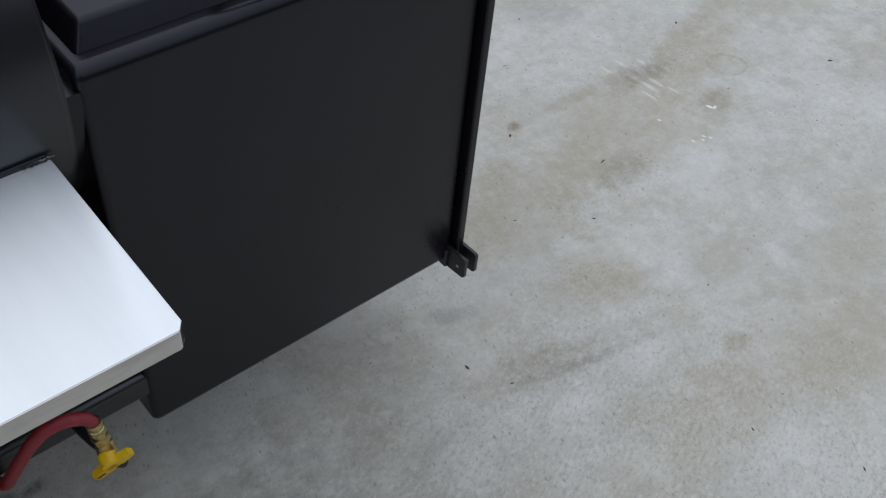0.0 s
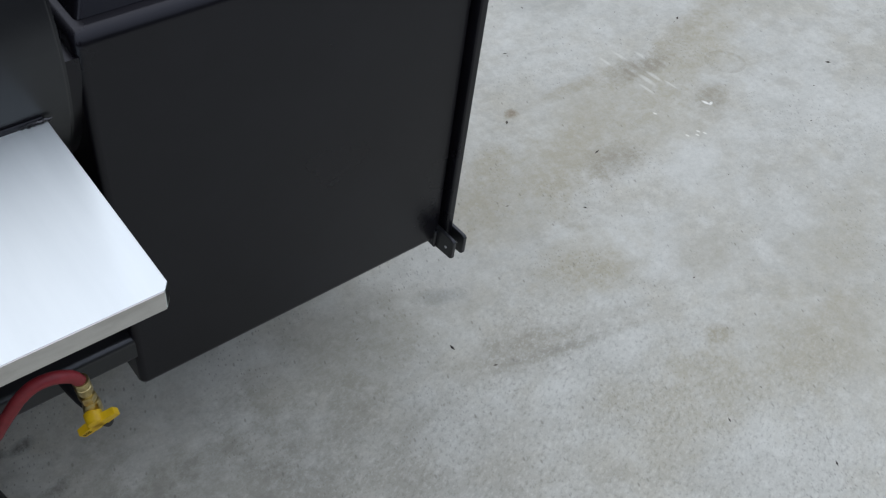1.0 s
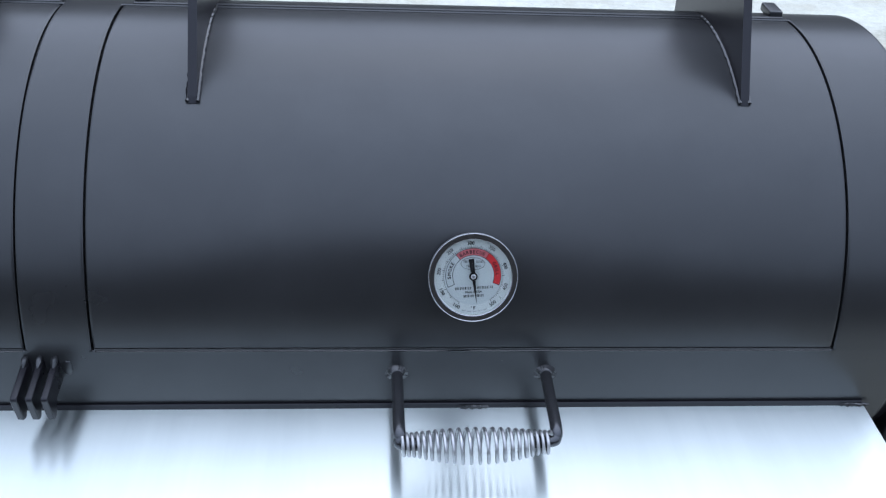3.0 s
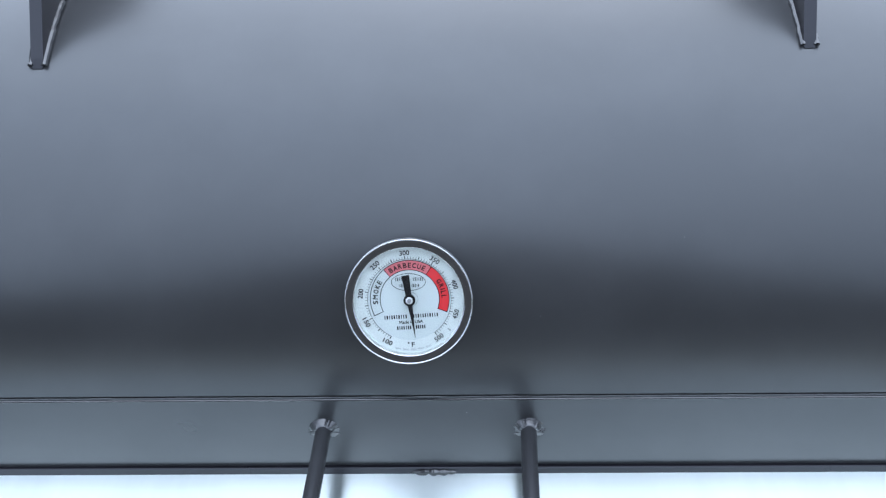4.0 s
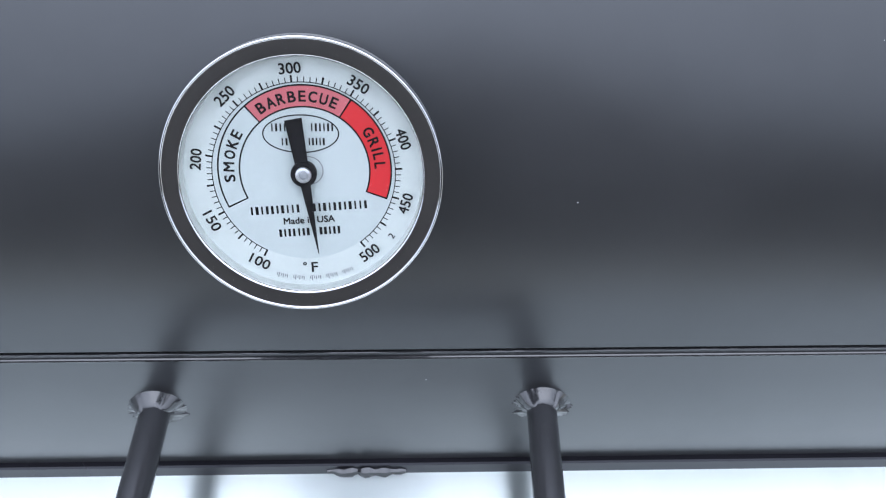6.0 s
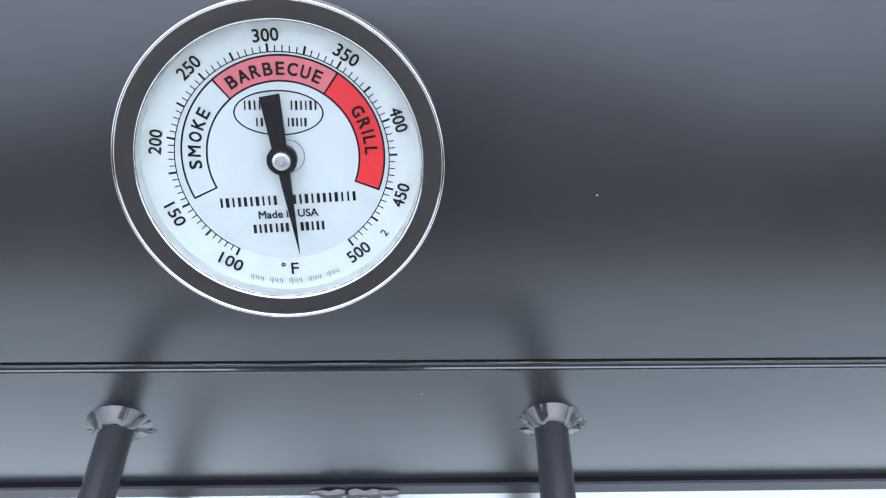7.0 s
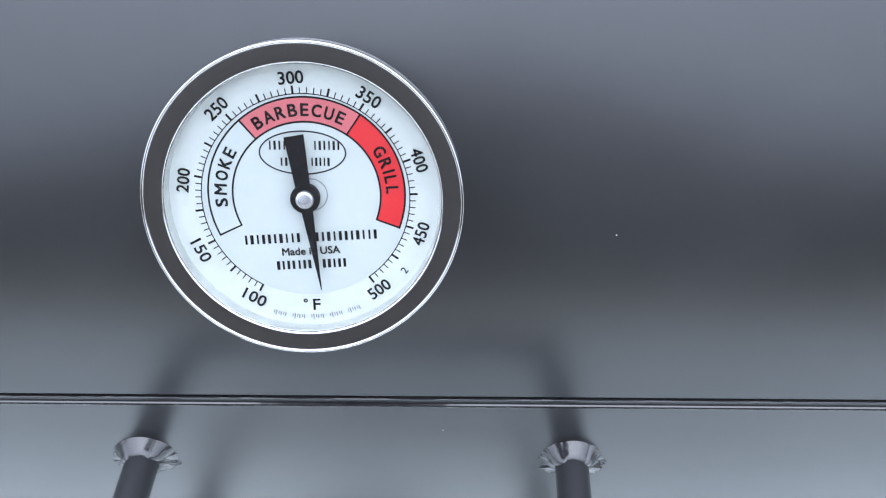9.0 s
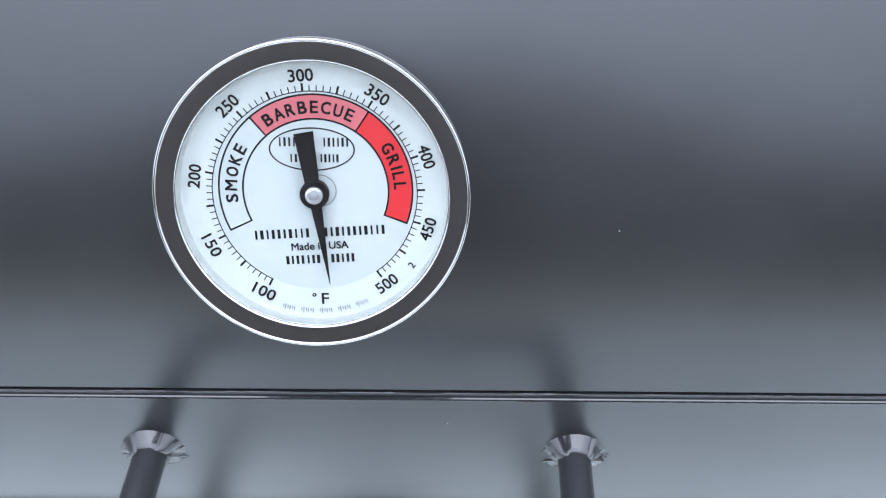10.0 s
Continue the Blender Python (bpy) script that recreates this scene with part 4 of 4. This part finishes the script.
for name, a0, a1, mat in BANDS:
    part(name, ring_piece(22.1, 29.0, a0, a1, 0.0001, off=BAND_OFF), mat, dial)
    bm = ring_piece(21.65, 22.2, a0 - 0.6, a1 + 0.6, 0.0002, off=BAND_OFF)
    bm = ring_piece(28.9, 29.45, a0 - 0.6, a1 + 0.6, 0.0002, bm, off=BAND_OFF)
    for a in (a0, a1):
        bm = ring_piece(21.7, 29.4, a - 0.6, a + 0.6, 0.0002, bm, off=BAND_OFF)
    part("band_outline", bm, INK, dial)
WIDE = {"M": 1.25, "I": 0.42, "L": 0.86, "E": 0.92, "S": 0.92, "K": 1.0, "O": 1.06, "G": 1.06}
INKED = {"M": 3.3, "I": 0.72, "L": 2.2, "E": 2.45, "S": 2.6, "K": 2.8, "O": 3.0, "G": 2.95, "B": 2.7, "A": 3.05, "R": 2.8, "C": 2.9, "U": 2.7}
for word, first, last in (("SMOKE", -95.6, -60.2), ("BARBECUE", -32.0, 24.6), ("GRILL", 58.6, 86.0)):
    # letters spaced by their widths between the first and last centre
    run = [0.0]
    for p, q in zip(word, word[1:]):
        run.append(run[-1] + (WIDE.get(p, 1.0) + WIDE.get(q, 1.0)) / 2)
    for ch, at in zip(word, run):
        deg = first + (last - first) * at / run[-1]
        lettering("letter", ch, 3.75, INKED[ch], polar(25.45, deg, BAND_OFF), deg, heavy=0.12)


def at_dial(x, y):
    """Right and up on the dial, in millimetres."""
    return Vector((x * MM, y * MM))


# maker's mark: an oval with two rows of plain strokes
bm = bmesh.new()
ring = []
for i in range(72):
    a = 2 * math.pi * i / 72
    ring.append([bm.verts.new((*(at_dial(-0.15, 14.0) + Vector((math.cos(a) * (12.6 + s) * MM, math.sin(a) * (6.4 + s) * MM))), DZ + 0.0002)) for s in (-0.22, 0.22)])
for i in range(72):
    p, q = ring[i], ring[(i + 1) % 72]
    bm.faces.new((p[0], p[1], q[1], q[0]))
part("maker_oval", bm, INK, dial)
bm = None
for y, h, runs in ((16.2, 2.7, ((-9.6, -4.0), (3.6, 10.4))), (11.3, 2.5, ((-6.4, -3.6), (2.6, 7.4)))):
    for x0, x1 in runs:
        n = round((x1 - x0) / 1.35)
        for i in range(n + 1):
            bm = flat_quad(at_dial(x0 + (x1 - x0) * i / n, y), (0.45, 0.7, 0.55)[i % 3] * MM, h * MM, 0, 0.0002, bm)
part("maker_mark", bm, INK, dial, "two rows of plain dark bars")
# a web address, a telephone number and a maker's line, as plain bars of the characters' pitch
LINE = 3.3
for name, cx, cy, h, pitch, bar, words in (("address_bar", 1.7, -11.85, 2.9, 1.75, 0.72, ((-18.4, -1.5), (3.0, 21.8))), ("number_bar", 1.7, -20.4, 2.75, 1.55, 0.66, ((-9.0, -3.9), (-2.6, 1.6), (4.9, 12.4)))):
    bm = None
    for x0, x1 in words:
        x = x0
        while x < x1 - 0.4:
            a, w = radians(LINE), bar * (0.8, 1.25, 0.95, 1.45)[int(x * 7.3) % 4]
            px = x + 0.3 - cx
            bm = flat_quad(at_dial(cx + px * math.cos(a), cy + px * math.sin(a)), w * MM, h * MM, -LINE, 0.0002, bm)
            x += pitch
    part(name, bm, INK, dial, "unreadable row of dark characters")
lettering("words", "Made in USA", 2.45, 17.6, at_dial(1.35, -16.15), -LINE, heavy=0.07)
bm = None
for i in range(19):
    deg = 195.5 - i * 2.22
    if i not in (3, 7, 11, 15):
        bm = flat_quad(polar(37.6, deg, Vector((0, 0))), 0.30 * MM, (1.9 if i % 4 == 0 else 1.4) * MM, deg - 180, 0.0002, bm)
        bm = flat_quad(polar(37.4, deg + 1.0, Vector((0, 0))), 0.26 * MM, 1.1 * MM, deg - 180, 0.0002, bm)
part("maker_line", bm, GREY_INK, dial, "small faint grey maker's line")
lettering("words", "F", 3.7, 2.3, at_dial(2.55, -33.5), -2, heavy=0.07)
lettering("words", "\u00b0", 1.3, 1.3, at_dial(-0.85, -32.3), -2, heavy=0.07)
lettering("numeral", "2", 2.3, 1.5, at_dial(29.5, -22.2), -53, heavy=0.03)
# thin grey ring on the dial behind the hub, a little aside
bm = ring_piece(4.7, 5.0, -100, 170, 0.0002, off=at_dial(1.9, 1.3))
part("hub_ring", bm, GREY_INK, dial)
# needle, on a hub above the dial
HUB = Vector((0.44, 0.63)) * MM
NB = 172.0
d2 = Vector((math.sin(radians(NB)), math.cos(radians(NB))))
s2 = Vector((d2.y, -d2.x))


def np2(along, across):
    return tuple(HUB + (d2 * along + s2 * across) * MM)


out = [np2(3.2, -1.75), np2(28.8, -0.08), np2(28.8, 0.08), np2(3.2, 1.75), np2(-3.0, 2.15), np2(-19.0, 2.95), np2(-19.2, -2.95), np2(-3.0, -2.15)]
needle = part("needle", prism(out, "z", -0.0042, -0.0039), INK, gauge, "black tapered pointer")
part("hub", lathe([(0, -0.0066), (0.0043, -0.0066), (0.0044, -0.0040), (0.0043, -0.0037), (0, -0.0037)], 40), INK, needle).location = (*HUB, 0)
part("hub_cap", lathe([(0, -0.0040), (0.0027, -0.0040), (0.0027, -0.0031), (0.0025, -0.0028), (0.0019, -0.0027), (0.0017, -0.0030), (0, -0.0030)], 32), CAP_WHITE, needle, "bright metal hub cap").location = (*HUB, 0)
part("hub_pin", lathe([(0, -0.0031), (0.0015, -0.0031), (0.0014, -0.0026), (0.0004, -0.0025), (0, -0.0028)], 24), GREY_CAP, needle).location = (*HUB, 0)

# ---- leaf crumbs and grit on the slab ----
k = Mat("dry_leaf_crumb", (0.06, 0.045, 0.03), 0.8)
k.to("Base Color", k.ramp(k.noise(40, 3), (0.35, (0.03, 0.025, 0.02)), (0.65, (0.10, 0.075, 0.05))))
CRUMB = k.m
bm = None
rnd = random.Random(7)
spots = [(1.561, -0.975, 0.006), (2.597, -0.173, 0.011), (1.655, 0.1, 0.008), (1.12, -0.36, 0.007), (1.165, -0.44, 0.005)]
spots += [(rnd.uniform(0.7, 3.4), rnd.uniform(-1.2, 1.6), rnd.choice((0.003, 0.004, 0.005, 0.008))) for _ in range(90)]
b = bmesh.new()
for x, y, s in spots:
    a = rnd.uniform(0, math.pi)
    l, w, h = s * rnd.uniform(0.7, 1.5), s * rnd.uniform(0.15, 0.5), s * 0.3
    pts = []
    for px, py, pz in ((-l, 0, 0.0003), (0, -w, 0.0003), (l, 0, 0.0003), (0, w, 0.0003), (0, 0, h)):
        pts.append(b.verts.new((x + px * math.cos(a) - py * math.sin(a), y + px * math.sin(a) + py * math.cos(a), pz)))
    for i in range(4):
        b.faces.new((pts[i], pts[(i + 1) % 4], pts[4]))
    b.faces.new(pts[3::-1])
crumbs = new("leaf_crumbs", mesh_of("leaf_crumbs", b, CRUMB))
tagged(crumbs, "dry leaf crumbs and grit scattered on the concrete", "debris", kind="stuff")
